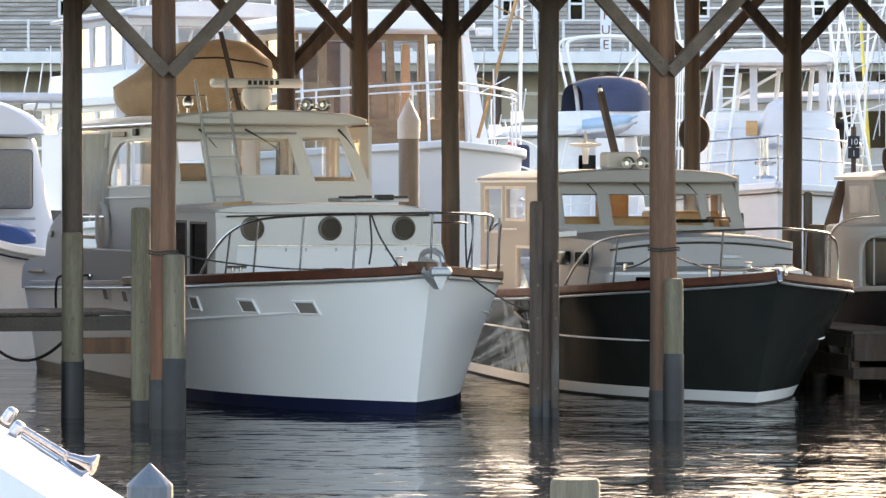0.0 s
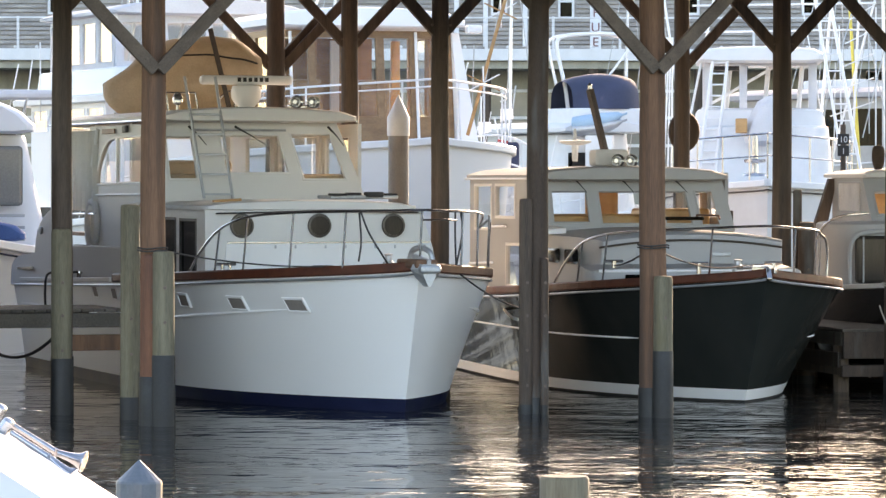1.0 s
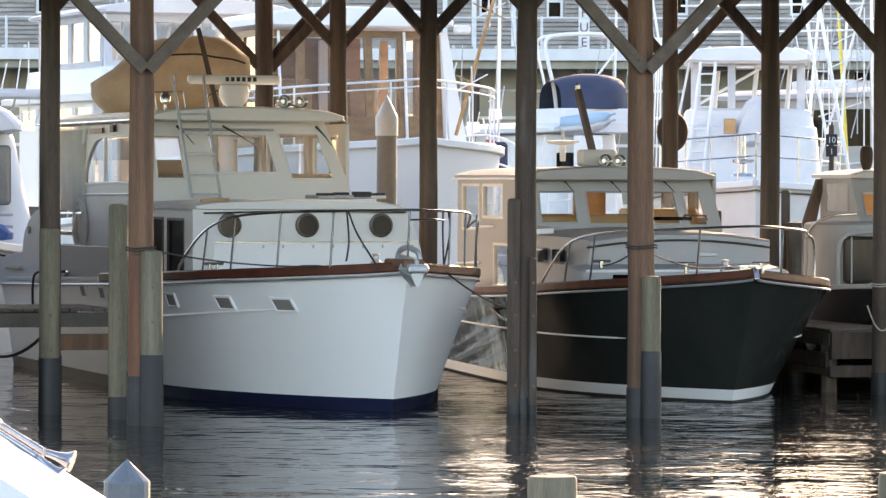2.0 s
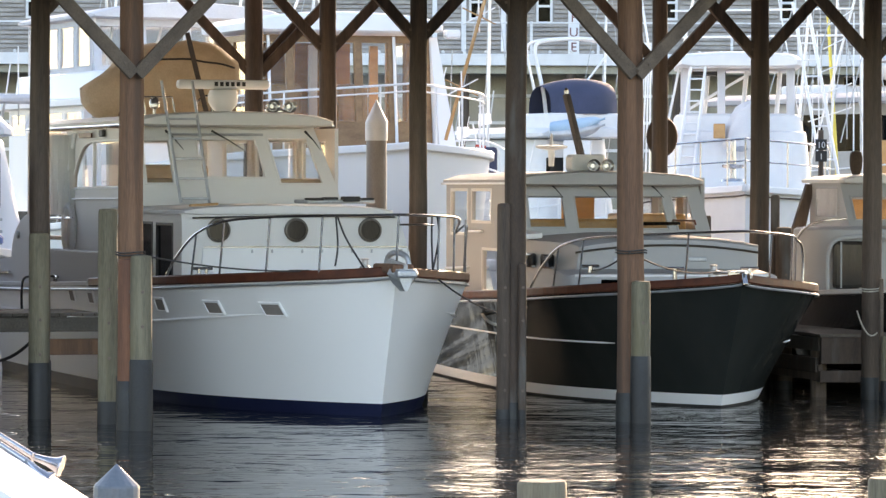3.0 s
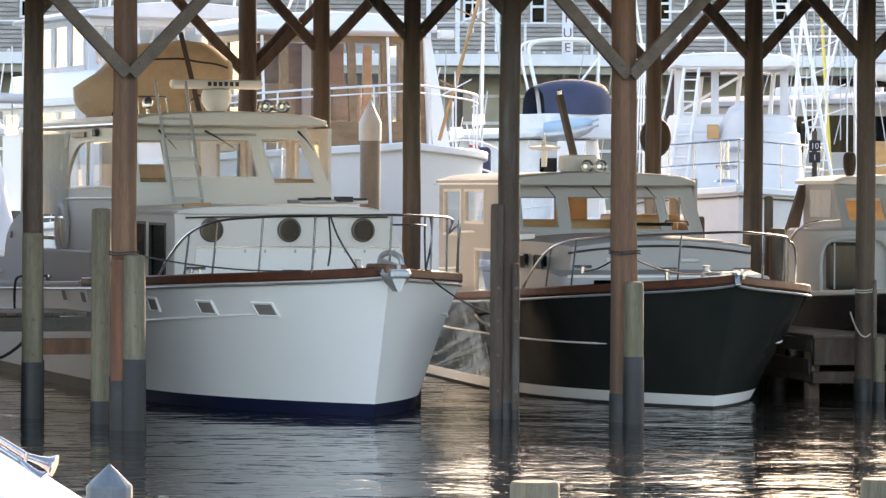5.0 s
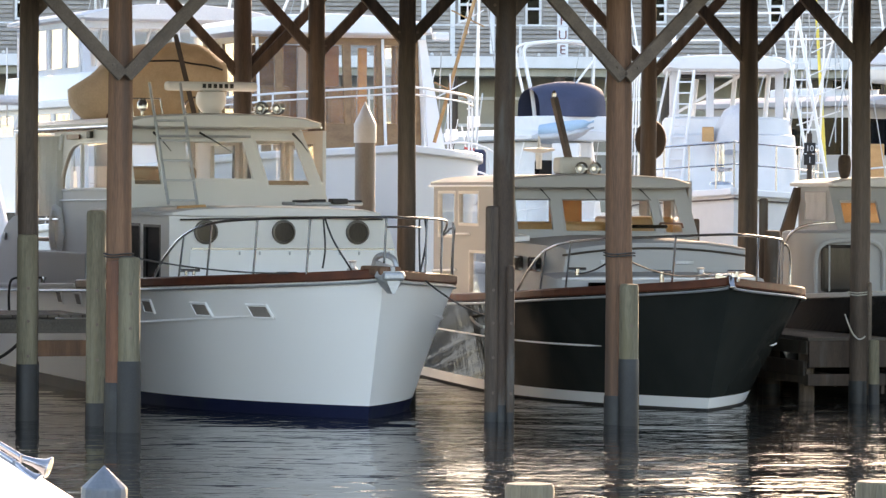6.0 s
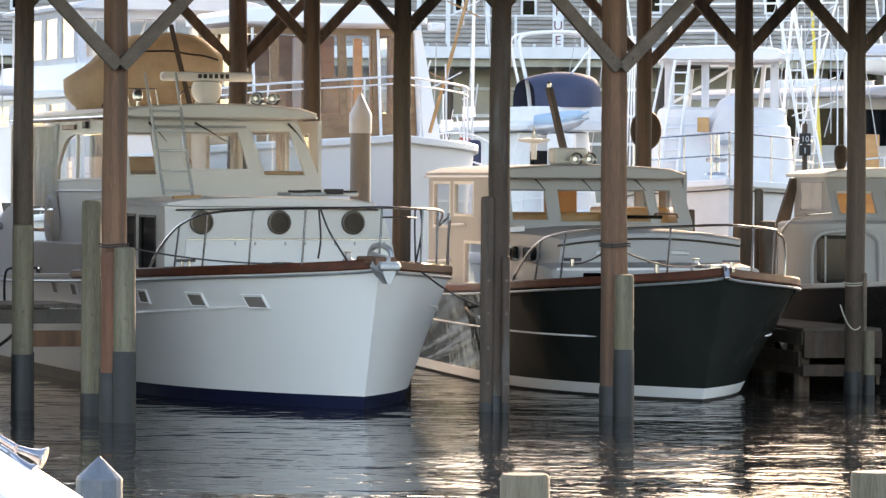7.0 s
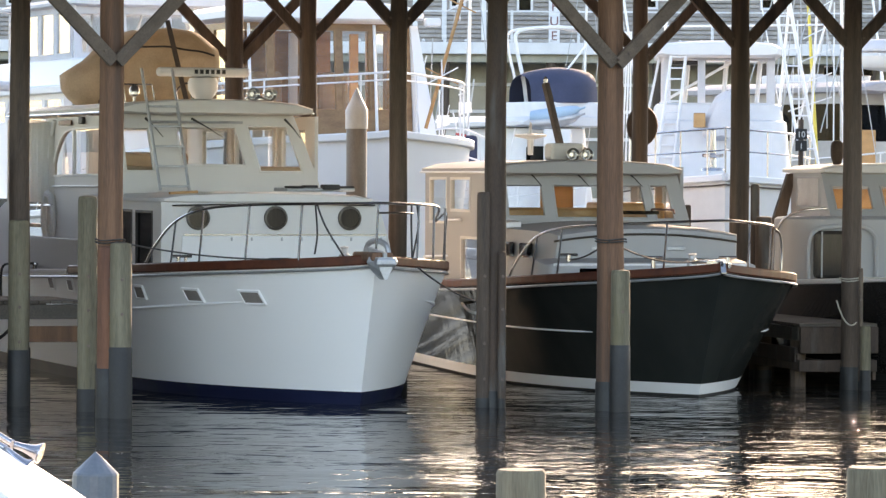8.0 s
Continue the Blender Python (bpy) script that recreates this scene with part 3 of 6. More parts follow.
def white_cruiser():
    m = pose(-0.34, 51.6, 0, 0, 0, 18)
    ob = thing("motor_yacht", m, "white classic motor yacht with navy boot top and varnished toe rail", "boat", "moored boats")
    h = Hull(14.2, 0.62, 2.02, 1.80, 5.0, 6.0, 3.0, 2.6, 1.765, 1.30, 0.98)
    part("hull", h.band(0.16, None, 10, 48), GEL_WHITE, ob, "glossy white hull side", smooth=True)
    part("boot_top", h.band(-0.5, 0.16, 4, 48), GEL_NAVY, ob, "navy blue boot top", smooth=True)
    part("deck", h.top(-0.02), GEL_GREY, ob, "pale grey deck", smooth=True)
    part("toe_rail", h.rail(0.0, 0.66, 0.05, 0.10, 0.12), TEAK, ob, "varnished reddish wooden toe rail")
    part("aft_toe_rail", h.rail(0.67, 1.0, 0.03, 0.07, 0.06), GEL_CREAM, ob)
    bm = bmesh.new()
    for side in (-1, 1):
        tube([h.rim(i / 40, side, -0.045, -0.012) for i in range(41)], 0.018, 6, bm)
    part("rub_strake", bm, GALV, ob, "dull metal rub strake")
    bm = bmesh.new()
    for side in (-1, 1):
        tube([h.at(u, max(0.98, 1.245 - 0.745 * (u - 0.245)), side) for u in (0.25 + 0.73 * i / 30 for i in range(31))], [0.004, 0.012] + [0.026] * 28 + [0.006], 6, bm)
    part("spray_rail", bm, GEL_WHITE, ob, smooth=True)
    # hull portlights
    for u in (0.243, 0.336, 0.446, 0.60, 0.66, 0.72):
        p = h.at(u, 1.30, -1)
        q = h.at(u + 0.01, 1.30, -1)
        r = h.at(u, 1.36, -1)
        way, up = (q - p).normalized(), (r - p).normalized()
        out = up.cross(way).normalized()
        if out.x > 0:
            out = -out
        f = Matrix((way, up + 0.5 * way, out)).transposed().to_4x4()  # raked ends
        f.translation = p
        bm = bmesh.new()
        for c, s in (((0, 0.085, 0), (0.36, 0.03, 0.05)), ((0, -0.085, 0), (0.36, 0.03, 0.05)), ((0.165, 0, 0), (0.03, 0.2, 0.05)), ((-0.165, 0, 0), (0.03, 0.2, 0.05))):
            block(bm, c, s, f, 0.008)
        port = part("portlight", bm, GEL_WHITE, ob)
        part("pane", boxed((0, 0, 0.004), (0.3, 0.15, 0.02), f, 0), PLASTIC, port, "pale grey blind pane")
    # trunk cabin
    loops = [[Vector((x, y, z)) for x, z in ((-1.50, 1.5), (1.63, 1.5), (1.55, 1.95), (1.40, 2.42), (1.28, 2.5), (-1.56, 2.5))] for y in (3.655, 3.71)]
    trunk = part("trunk_cabin", rings(bmesh.new(), loops), GEL_CREAM, ob, "cream trunk cabin front with sloping ends")
    part("front_apron", rings(bmesh.new(), [[Vector((x, y, z)) for x, z in ((-1.30, 1.56), (1.58, 1.56), (1.50, 2.02), (-1.27, 2.02))] for y in (3.636, 3.652)]), GEL_WHITE, trunk, "white canvas apron with fasteners")
    part("fastener_strip", boxed((0.12, 3.632, 2.03), (2.76, 0.03, 0.02), None, 0.004), STEEL, trunk)
    for k in range(8):
        part("fastener", boxed((-1.02 + k * 0.34 + 0.07 * (k % 2), 3.628, 1.975), (0.025, 0.02, 0.045), None, 0.006), GALV, trunk)
    for b in (-1.06, -0.01, 1.0):
        porthole(trunk, pose(b, 3.648, 2.25), 0.155, BRONZE, PANE_BROWN)
    panel("trunk_side", ob, (-1.55, 7.9, 1.4), (0, -1, 0), (0, 0, 1), (4.24, 1.06), [(1.7, 0.20, 2.75, 0.95), (2.93, 0.18, 3.81, 0.94)], GEL_CREAM, SMOKE, RUBBER, 0.05, "cream trunk side with black-framed windows", 0.035)
    panel("trunk_side", ob, (1.36, 3.72, 1.4), (0, 1, 0), (0, 0, 1), (2.85, 1.06), [(0.4, 0.32, 1.1, 0.92), (1.6, 0.32, 2.35, 0.92)], GEL_CREAM, SMOKE, STEEL)
    part("trunk_top", roof_slab(1.47, 3.60, 7.95, 2.49, 0.09, 0.05, 0.12), GEL_CREAM, ob, smooth=True).location.x = -0.13
    bm = tube([(-1.42, 3.60, 2.41), (0, 3.59, 2.44), (1.33, 3.60, 2.42)], 0.012, 6)
    part("drip_rail", bm, RUBBER, ob, "dark drip rail")
    # pilothouse
    v = (0, 0.38, 1)
    shield = panel("windshield", ob, (-1.42, 6.25, 2.55), (1, 0, 0), v, (2.84, 1.18), [(0.08, 0.31, 0.52, 0.98), (0.91, 0.40, 1.87, 1.0), (2.02, 0.31, 2.68, 1.02)], GEL_CREAM, GLASS, None, 0.05, "cream windshield wall with three panes", 0.03)
    lean_in(shield, 2.65, 0.30, -1.42, 1.42)
    arch = [(0.42, 1.46), (0.47, 1.62), (0.66, 1.80), (1.0, 2.0), (1.5, 2.09), (2.6, 2.10), (3.55, 2.10), (3.75, 2.05), (3.78, 1.75), (3.78, 1.5), (3.6, 1.45), (2.4, 1.45), (1.2, 1.44), (0.55, 1.43)]
    side = holed_wall("house_side", ob, (-1.42, 10.62, 1.35), (0, -1, 0), (0, 0, 1), (4.17, 2.27), arch, GEL_CREAM, GLASS, GEL_WHITE, 0.05, "cream house side with an arched window")
    part("mullion", boxed((-1.43, 8.9, 3.12), (0.05, 0.05, 0.64), None, 0.01), GEL_WHITE, side)
    part("corner_trim", tube(smooth_path([(-1.45, 10.05, 3.58), (-1.45, 10.2, 3.3), (-1.45, 10.42, 3.0), (-1.45, 10.62, 2.66)], 4), 0.03, 8), GEL_WHITE, side, "curved white edge of the house", smooth=True)
    # gathered cockpit curtains under the overhang
    for y0, y1, amp in ((10.1, 11.25, 0.035), (11.3, 12.3, 0.05)):
        loops = []
        for z in (2.40, 2.75, 3.1, 3.56):
            fold = [(-1.46 + amp * math.sin(k * 0.9 + 0.6 * z) + 0.02 * math.sin(k * 2.3), y0 + (y1 - y0) * k / 40 + (0.12 * (3.56 - z) if k == 0 else 0)) for k in range(41)]
            loops.append([Vector((x, y, z)) for x, y in fold] + [Vector((x + 0.012, y, z)) for x, y in fold[::-1]])
        part("cockpit_curtain", rings(bmesh.new(), loops), CANVAS_PALE, ob, "pale gathered cockpit curtain", smooth=True)
    part("curtain_rail", tube([(-1.48, 10.0, 2.36), (-1.48, 12.3, 2.34)], 0.02, 6), STEEL, ob)
    part("bulwark_box", boxed((-1.74, 8.75, 1.66), (0.10, 3.0, 0.52), None, 0.02), GEL_CREAM_SHADED, ob, "grey-beige side bulwark")
    panel("house_side", ob, (1.42, 6.45, 1.35), (0, 1, 0), (0, 0, 1), (6.75, 2.27), [(0.4, 1.52, 1.6, 2.12), (2.0, 1.46, 4.0, 2.14), (4.4, 1.48, 5.8, 2.14)], GEL_CREAM, GLASS, None, 0.05)
    panel("aft_bulkhead", ob, (1.42, 13.2, 1.35), (-1, 0, 0), (0, 0, 1), (2.84, 2.27), [(0.12, 1.2, 1.35, 2.15), (1.5, 0.1, 2.7, 2.15)], GEL_CREAM, GLASS)
    part("hardtop", roof_slab(1.41, 6.2, 12.9, 3.70, 0.13, 0.08, 0.12), GEL_CREAM, ob, "cream hardtop roof", smooth=True).location.x = -0.10
    bm = bmesh.new()
    for side in (-1, 1):
        tube([(side * 1.42 - 0.1, 6.35, 3.66), (side * 1.42 - 0.1, 12.8, 3.66)], 0.016, 6, bm)
    part("gutter", bm, STEEL, ob)
    part("dashboard", boxed((0, 7.1, 2.68), (2.6, 0.8, 0.5), None, 0.05), INTERIOR, ob, "brown instrument console")
    part("helm_seat", boxed((-0.5, 8.6, 2.85), (1.2, 0.5, 0.55), None, 0.06), INTERIOR, ob, "tan helm seat")
    part("saloon_floor", boxed((0, 9.8, 2.05), (2.7, 6.5, 0.05), None, 0), TEAK, ob)
    for side, a in ((-1, 8.3), (-1, 10.4), (1, 8.3), (1, 10.6)):
        part("pillar", boxed((side * 1.36, a, 3.15), (0.06, 0.14, 1.0), None, 0.01), GEL_CREAM, ob)
    for b0, b1 in ((-1.0, -0.75), (-0.35, 0.1), (0.98, 1.2)):
        wiper(ob, (b0 - 0.02, 6.52, 3.58), (b1 - 0.05, 6.40, 3.32))
    bm = tube([(-0.98, 6.54, 3.53), (0.36, 6.54, 3.53)], 0.02, 6)
    part("visor_track", bm, GALV, ob)
    for side in (-1, 1):
        part("house_moulding", tube([(side * 1.45, 6.6, 2.65), (side * 1.45, 10.7, 2.63)], 0.016, 6), GEL_WHITE, ob, "white half-round moulding")
    # life ring on the house side
    q = pose(-1.47, 10.3, 2.2, 0, 90, 0)
    bm = bmesh.new()
    loops = []
    for k in range(25):
        a = 2 * math.pi * k / 24
        c = Vector((0.34 * math.cos(a), 0.30 * math.sin(a), 0))
        loops.append([q @ (c * (1 + 0.14 * math.cos(b)) + Vector((0, 0, 0.045 * math.sin(b)))) for b in (2 * math.pi * j / 8 for j in range(8))])
    part("life_ring", rings(bm, loops, True, False), CANVAS_WHITE, ob, "off-white life ring", smooth=True)
    # cockpit
    prof = [(10.5, 1.25), (10.5, 2.42), (11.2, 2.43), (11.58, 2.39), (11.9, 2.31), (12.14, 2.21), (12.34, 2.09), (12.45, 1.95), (12.53, 1.76), (13.6, 1.70), (13.92, 1.64), (14.1, 1.56), (14.18, 1.42), (14.2, 1.25)]
    for side in (-1, 1):
        part("cockpit_coaming", rings(bmesh.new(), [[Vector((side * x, y, z)) for y, z in prof] for x in (1.74, 1.82)]), GEL_CREAM, ob, "curved cream cockpit quarter")
        part("fairlead", lathe([(0.05, -0.02), (0.06, 0.0), (0.05, 0.02)], 12, None, pose(side * 1.84, 12.0, 2.1, 0, 90, 0)), GALV, ob)
    for side in (-1, 1):
        part("cockpit_rail", sweep([h.rim(0.93 + 0.07 * i / 12, side, 0.2) for i in range(13)], 0.04, 0.04, bmesh.new()), STEEL, ob)
    for u in (0.80, 0.87):
        p = h.rim(u, -1, 0.08, 0.12)
        bm = tube([p + Vector((0, -0.14, 0.05)), p + Vector((0, 0.14, 0.05))], 0.022, 8)
        tube([p + Vector((0, 0, -0.08)), p + Vector((0, 0, 0.05))], 0.03, 8, bm)
        part("cleat", bm, STEEL, ob)
        part("cleat_line", tube(smooth_path([p + Vector((0, 0.05, 0.06)), p + Vector((-0.16, 0.0, 0.02)), p + Vector((-0.2, -0.03, -0.2)), p + Vector((-0.21, -0.1, -0.45))], 4), 0.018, 6), ROPE, ob, "black line hanging from a cleat")
    # foredeck gear
    BOW_LIFT = 0.07  # the foredeck rises to the stem
    part("windlass", lathe([(0.07, 1.68), (0.07, 1.76), (0.04, 1.78), (0.04, 1.84), (0.06, 1.86), (0.0001, 1.87)], 14, None, pose(-0.1, 0.35, 0)), GALV, ob, "polished anchor windlass", smooth=True).location.z = BOW_LIFT
    part("bow_roller", boxed((-0.02, -0.55, 1.76), (0.28, 0.80, 0.11), None, 0.03), TIMBER_RED, ob, "worn wooden anchor platform").location.z = BOW_LIFT
    bm = bmesh.new()
    bar((0, -0.35, 1.84), (0, -0.98, 1.78), 0.05, 0.07, bm)
    rings(bm, [[Vector((x * w, y, z)) for x, y in ((-1, -0.86), (-0.5, -1.0), (0.5, -1.0), (1, -0.86))] for w, z in ((0.17, 1.76), (0.20, 1.70), (0.14, 1.60), (0.035, 1.49))])
    block(bm, (0, -0.98, 1.70), (0.26, 0.14, 0.10), pose(0, 0, 0, 0, 0, 0), 0.03)
    part("anchor", bm, GALV, ob, "grey galvanised plough anchor").location.z = BOW_LIFT
    bm = tube(smooth_path([(0.0, -0.2, 1.80), (0.02, -0.25, 1.91), (0.08, -0.4, 1.95), (0.15, -0.55, 1.89), (0.17, -0.6, 1.75)], 5), 0.035, 8)
    part("chain_guard", bm, GALV, ob).location.z = BOW_LIFT
    for b, a in ((-0.75, 1.0), (0.85, 1.1), (-1.45, 3.0)):
        bm = tube([(b - 0.13, a, 1.765), (b + 0.13, a, 1.765)], 0.02, 8)
        tube([(b - 0.05, a, 1.7), (b - 0.05, a, 1.765)], 0.02, 8, bm)
        tube([(b + 0.05, a, 1.7), (b + 0.05, a, 1.765)], 0.02, 8, bm)
        part("cleat", bm, STEEL, ob)
    # pulpit
    side_l = [(-1.86, 3.3, 1.64), (-1.82, 2.9, 1.92), (-1.72, 2.3, 2.22), (-1.55, 1.6, 2.38), (-1.2, 0.75, 2.44), (-0.75, 0.0, 2.46), (-0.35, -0.5, 2.47)]
    top = smooth_path(side_l + [(0.0, -0.72, 2.48)] + [(-x, y, z) for x, y, z in side_l[::-1][:5]] + [(1.74, 1.9, 2.34), (1.80, 2.1, 2.1), (1.80, 2.15, 1.68)], 5)
    part("pulpit_rail", tube(top, 0.017, 8), STEEL, ob, "polished steel bow rail", smooth=True)
    part("pulpit_midrail", tube(smooth_path([(0, -0.70, 2.36), (0.35, -0.5, 2.36), (0.62, -0.14, 2.35)], 5), 0.012, 8), STEEL, ob)
    for b, a, z in ((-1.72, 2.3, 2.22), (-1.55, 1.6, 2.37), (-1.2, 0.75, 2.43), (-0.75, 0.0, 2.45), (0.0, -0.7, 2.47), (0.75, 0.0, 2.45), (1.2, 0.75, 2.43), (1.6, 1.5, 2.4)):
        part("stanchion", tube([(b * 1.02, a + 0.12, 1.68), (b, a, z)], 0.014, 8), STEEL, ob)
    # ladder to the hardtop
    bm = tube([(-0.98, 5.85, 2.60), (-1.12, 6.36, 4.25)], 0.022, 8)
    ladder = part("ladder", bm, GALV, ob, "grey folding ladder leaning on the hardtop")
    part("ladder_rail", tube([(-0.58, 5.85, 2.60), (-0.69, 6.36, 4.25)], 0.022, 8), GALV, ladder)
    for k in range(5):
        t = 0.04 + 0.2 * k
        part("rung", boxed((-0.78 - 0.09 * t, 5.85 + 0.43 * t, 2.60 + 1.35 * t), (0.40, 0.09, 0.03), None, 0.008), GALV, ladder)
    # things on the trunk top
    bm = boxed((0.85, 4.75, 2.62), (0.95, 0.62, 0.05), None, 0.015)
    hatch = part("deck_hatch", bm, GALV, ob, "dark hatch with loose cover")
    for k in range(4):
        part("hatch_knob", boxed((0.48 + 0.25 * k, 4.45 + 0.12 * (k % 2), 2.655), (0.22 - 0.04 * (k % 2), 0.2, 0.03 + 0.02 * (k % 3)), pose(0, 0, 0), 0.012), RUBBER, hatch)
    part("grab_rail", bar((-1.35, 4.0, 2.56), (-0.95, 4.1, 2.58), 0.06, 0.05), OAK, ob)
    # roof gear
    ped = part("radar", lathe([(0.10, 3.78), (0.10, 3.86), (0.17, 3.93), (0.21, 4.0), (0.215, 4.1), (0.19, 4.17), (0.06, 4.19)], 18, None, pose(0.2, 8.0, 0)), GEL_WHITE, ob, "white open-array radar", smooth=True)
    part("antenna_bar", boxed((0.2, 8.0, 4.25), (1.34, 0.16, 0.13), None, 0.045), GEL_WHITE, ped)
    bm = bmesh.new()
    for k in range(6):
        block(bm, (0.08 + k * 0.08, 7.918, 4.255), (0.05, 0.006, 0.06))
    part("lettering", bm, INK_BLACK, ped, "plain dark bars in place of a maker's mark")
    for b in (0.62, 0.86):
        trumpet(ob, pose(b, 6.9, 3.93), 0.34)
    part("horn_base", boxed((0.74, 7.05, 3.86), (0.4, 0.16, 0.06), None, 0.02), STEEL, ob)
    for b, a in ((-1.0, 7.2),):
        part("searchlight", lathe([(0.02, 3.78), (0.025, 3.88), (0.07, 3.91), (0.075, 3.98), (0.05, 4.03), (0.0001, 4.05)], 14, None, pose(b, a, 0)), STEEL, ob, smooth=True)
    bm = tube([(-1.25, 7.2, 3.78), (-1.2, 7.2, 4.05), (-0.75, 7.2, 4.05), (-0.7, 7.2, 3.78)], 0.014, 6)
    part("roof_rail", bm, STEEL, ob)
    part("name_plate", boxed((-1.455, 9.35, 3.54), (0.02, 0.75, 0.07), None, 0.004), TEAK, ob)
    part("side_lamp", boxed((-1.46, 8.35, 3.56), (0.05, 0.22, 0.10), None, 0.015), RUBBER, ob)
    # lines hung on the pulpit
    for pts in ([(-0.62, -0.12, 2.46), (-0.6, -0.14, 2.1), (-0.62, -0.1, 1.85)], [(-0.60, -0.12, 2.46), (-0.52, -0.2, 2.2), (-0.36, -0.3, 1.9), (-0.25, -0.2, 1.78)], [(0.62, -0.1, 2.46), (0.6, -0.15, 2.2), (0.63, -0.1, 1.8)], [(0.72, 0, 2.46), (0.76, 0.05, 2.2), (0.7, 0.1, 1.8)]):
        part("hung_line", tube(smooth_path(pts, 5), 0.012, 6), ROPE, ob, "black line hitched to the bow rail")
    return ob, h


yacht, yacht_hull = white_cruiser()


def green_lobster_yacht():
    m = pose(4.0, 53.9, 0, 0, 0, 12.5)
    ob = thing("lobster_yacht", m, "dark green lobster yacht with white boot stripe and cream house", "boat", "moored boats")
    h = Hull(10.8, 1.0, 1.90, 1.62, 4.4, 5.6, 3.4, 2.6, 1.66, 1.16, 1.2)
    part("hull", h.band(0.17, None, 10, 48), GEL_GREEN, ob, "glossy black-green hull side", smooth=True)
    part("boot_stripe", h.band(0.03, 0.17, 2, 48), GEL_WHITE, ob, "white boot stripe", smooth=True)
    part("bottom", h.band(-0.5, 0.03, 3, 48), BOTTOM, ob, smooth=True)
    part("deck", h.top(-0.02), GEL_GREY, ob, smooth=True)
    part("toe_rail", h.rail(0.0, 1.0, 0.04, 0.07, 0.11), TEAK, ob, "varnished dark red toe rail")
    bm = bmesh.new()
    for side in (-1, 1):
        tube([h.rim(i / 40, side, -0.05, -0.012) for i in range(41)], 0.018, 6, bm)
    part("rub_strake", bm, GALV, ob)
    bm = bmesh.new()
    for side in (-1, 1):
        tube(h.line(0.80, side, 0.3, 1.0), [0.004] + [0.014] * 29 + [0.01], 6, bm)
    part("cove_stripe", bm, GEL_WHITE, ob, "thin white cove stripe")
    # trunk
    loops = []
    for y, w, rise in ((2.52, 1.24, 0), (2.6, 1.27, 0.03), (3.6, 1.36, 0.06), (5.3, 1.46, 0.08)):
        loops.append([Vector((-w - 0.04, y, 1.42)), *(Vector((x * w + (0.03 if x > 0 else -0.05 - 0.08 * x), y, 2.02 + rise + 0.10 * (1 - x * x))) for x in (k / 6 - 1 for k in range(13))), Vector((w + 0.02, y, 1.42))])
    trunk = part("trunk_cabin", rings(bmesh.new(), loops), GEL_CREAM_SHADED, ob, "cream cambered trunk cabin in a shade-greyed tone", smooth=True)
    part("trunk_moulding", tube([(x * 1.27, 2.50, 2.0 + 0.10 * (1 - x * x) - 0.05) for x in (k / 6 - 1 for k in range(13))], 0.016, 6), BRONZE, trunk, "dark half-round moulding")
    for x in (-0.62, 0.42):
        part("vent", boxed((x, 2.505, 1.86), (0.26, 0.03, 0.06), None, 0.012), GALV, trunk, "grey louvred vent")
    for side in (-1, 1):
        for y in (3.3, 4.3):
            part("trunk_port", boxed((side * 1.40 - 0.05, y, 1.82), (0.08, 0.5, 0.2), None, 0.03), SMOKE, trunk)
    # moulded coaming before the trunk, with a dark locker opening
    loops = []
    for x, d in ((-1.52, 0.0), (-1.46, 0.06), (-1.2, 0.1), (0, 0.12), (1.1, 0.1), (1.28, 0.06), (1.34, 0.0)):
        y0 = 1.55 + 0.22 * abs(x)
        loops.append([Vector((x, y0 - d, 1.45)), Vector((x, y0 - d, 1.58 + d * 0.4)), Vector((x, y0 - d + 0.04, 1.64 + d * 0.4)), Vector((x, 2.56, 1.70 + d * 0.3)), Vector((x, 2.56, 1.45))])
    step = part("coaming", rings(bmesh.new(), loops), GEL_CREAM_SHADED, ob, "pale moulded coaming before the trunk", smooth=True)
    part("coaming_lip", tube([(x, 1.53 + 0.22 * abs(x) - 0.06, 1.655) for x in (-1.46, -1.2, -0.7, 0, 0.7, 1.0, 1.2)], 0.022, 6), GEL_WHITE, step, smooth=True)
    part("locker_door", boxed((-0.98, 1.62, 1.56), (0.34, 0.03, 0.10), pose(0, 0, 0), 0.012), SMOKE, step, "dark locker opening")
    part("side_visor", rings(bmesh.new(), [[Vector((-1.60, 4.9, z)), Vector((-1.30, 4.9, z + 0.03)), Vector((-1.24, 4.4, z)), Vector((-1.52, 4.45, z - 0.02))] for z in (2.12, 2.19)]), GEL_WHITE, ob, "white wing moulding at the windshield foot")
    part("deck_hatch", boxed((0.15, 3.6, 2.33), (0.55, 0.55, 0.05), None, 0.015), SMOKE, ob)
    part("grab_rail", tube([(0.6, 3.2, 2.32), (0.6, 3.25, 2.37), (0.6, 4.3, 2.37), (0.6, 4.35, 2.32)], 0.015, 6), TEAK, ob)
    # house
    v = (0, 0.30, 1)
    shield = panel("windshield", ob, (-1.53, 5.15, 2.14), (1, 0, 0), v, (2.93, 0.82), [(0.30, 0.11, 0.86, 0.60), (1.0, 0.09, 1.72, 0.60), (1.93, 0.09, 2.35, 0.60), (2.45, 0.07, 2.74, 0.60)], GEL_CREAM_SHADED, GLASS, None, 0.05, "grey-cream windshield wall with panes", 0.025)
    lean_in(shield, 2.2, 0.20, -1.53, 1.40)
    wins = [(0.30, 0.92, 1.40, 1.60), (1.62, 1.10, 2.85, 1.60), (2.28, 0.12, 3.5, 0.76)]
    panel("house_side", ob, (-1.51, 9.1, 1.2), (0, -1, 0), (0, 0, 1), (3.78, 1.70), wins, GEL_CREAM_SHADED, GLASS, GEL_CREAM, 0.05, "grey-cream house side with raked windows", 0.04)
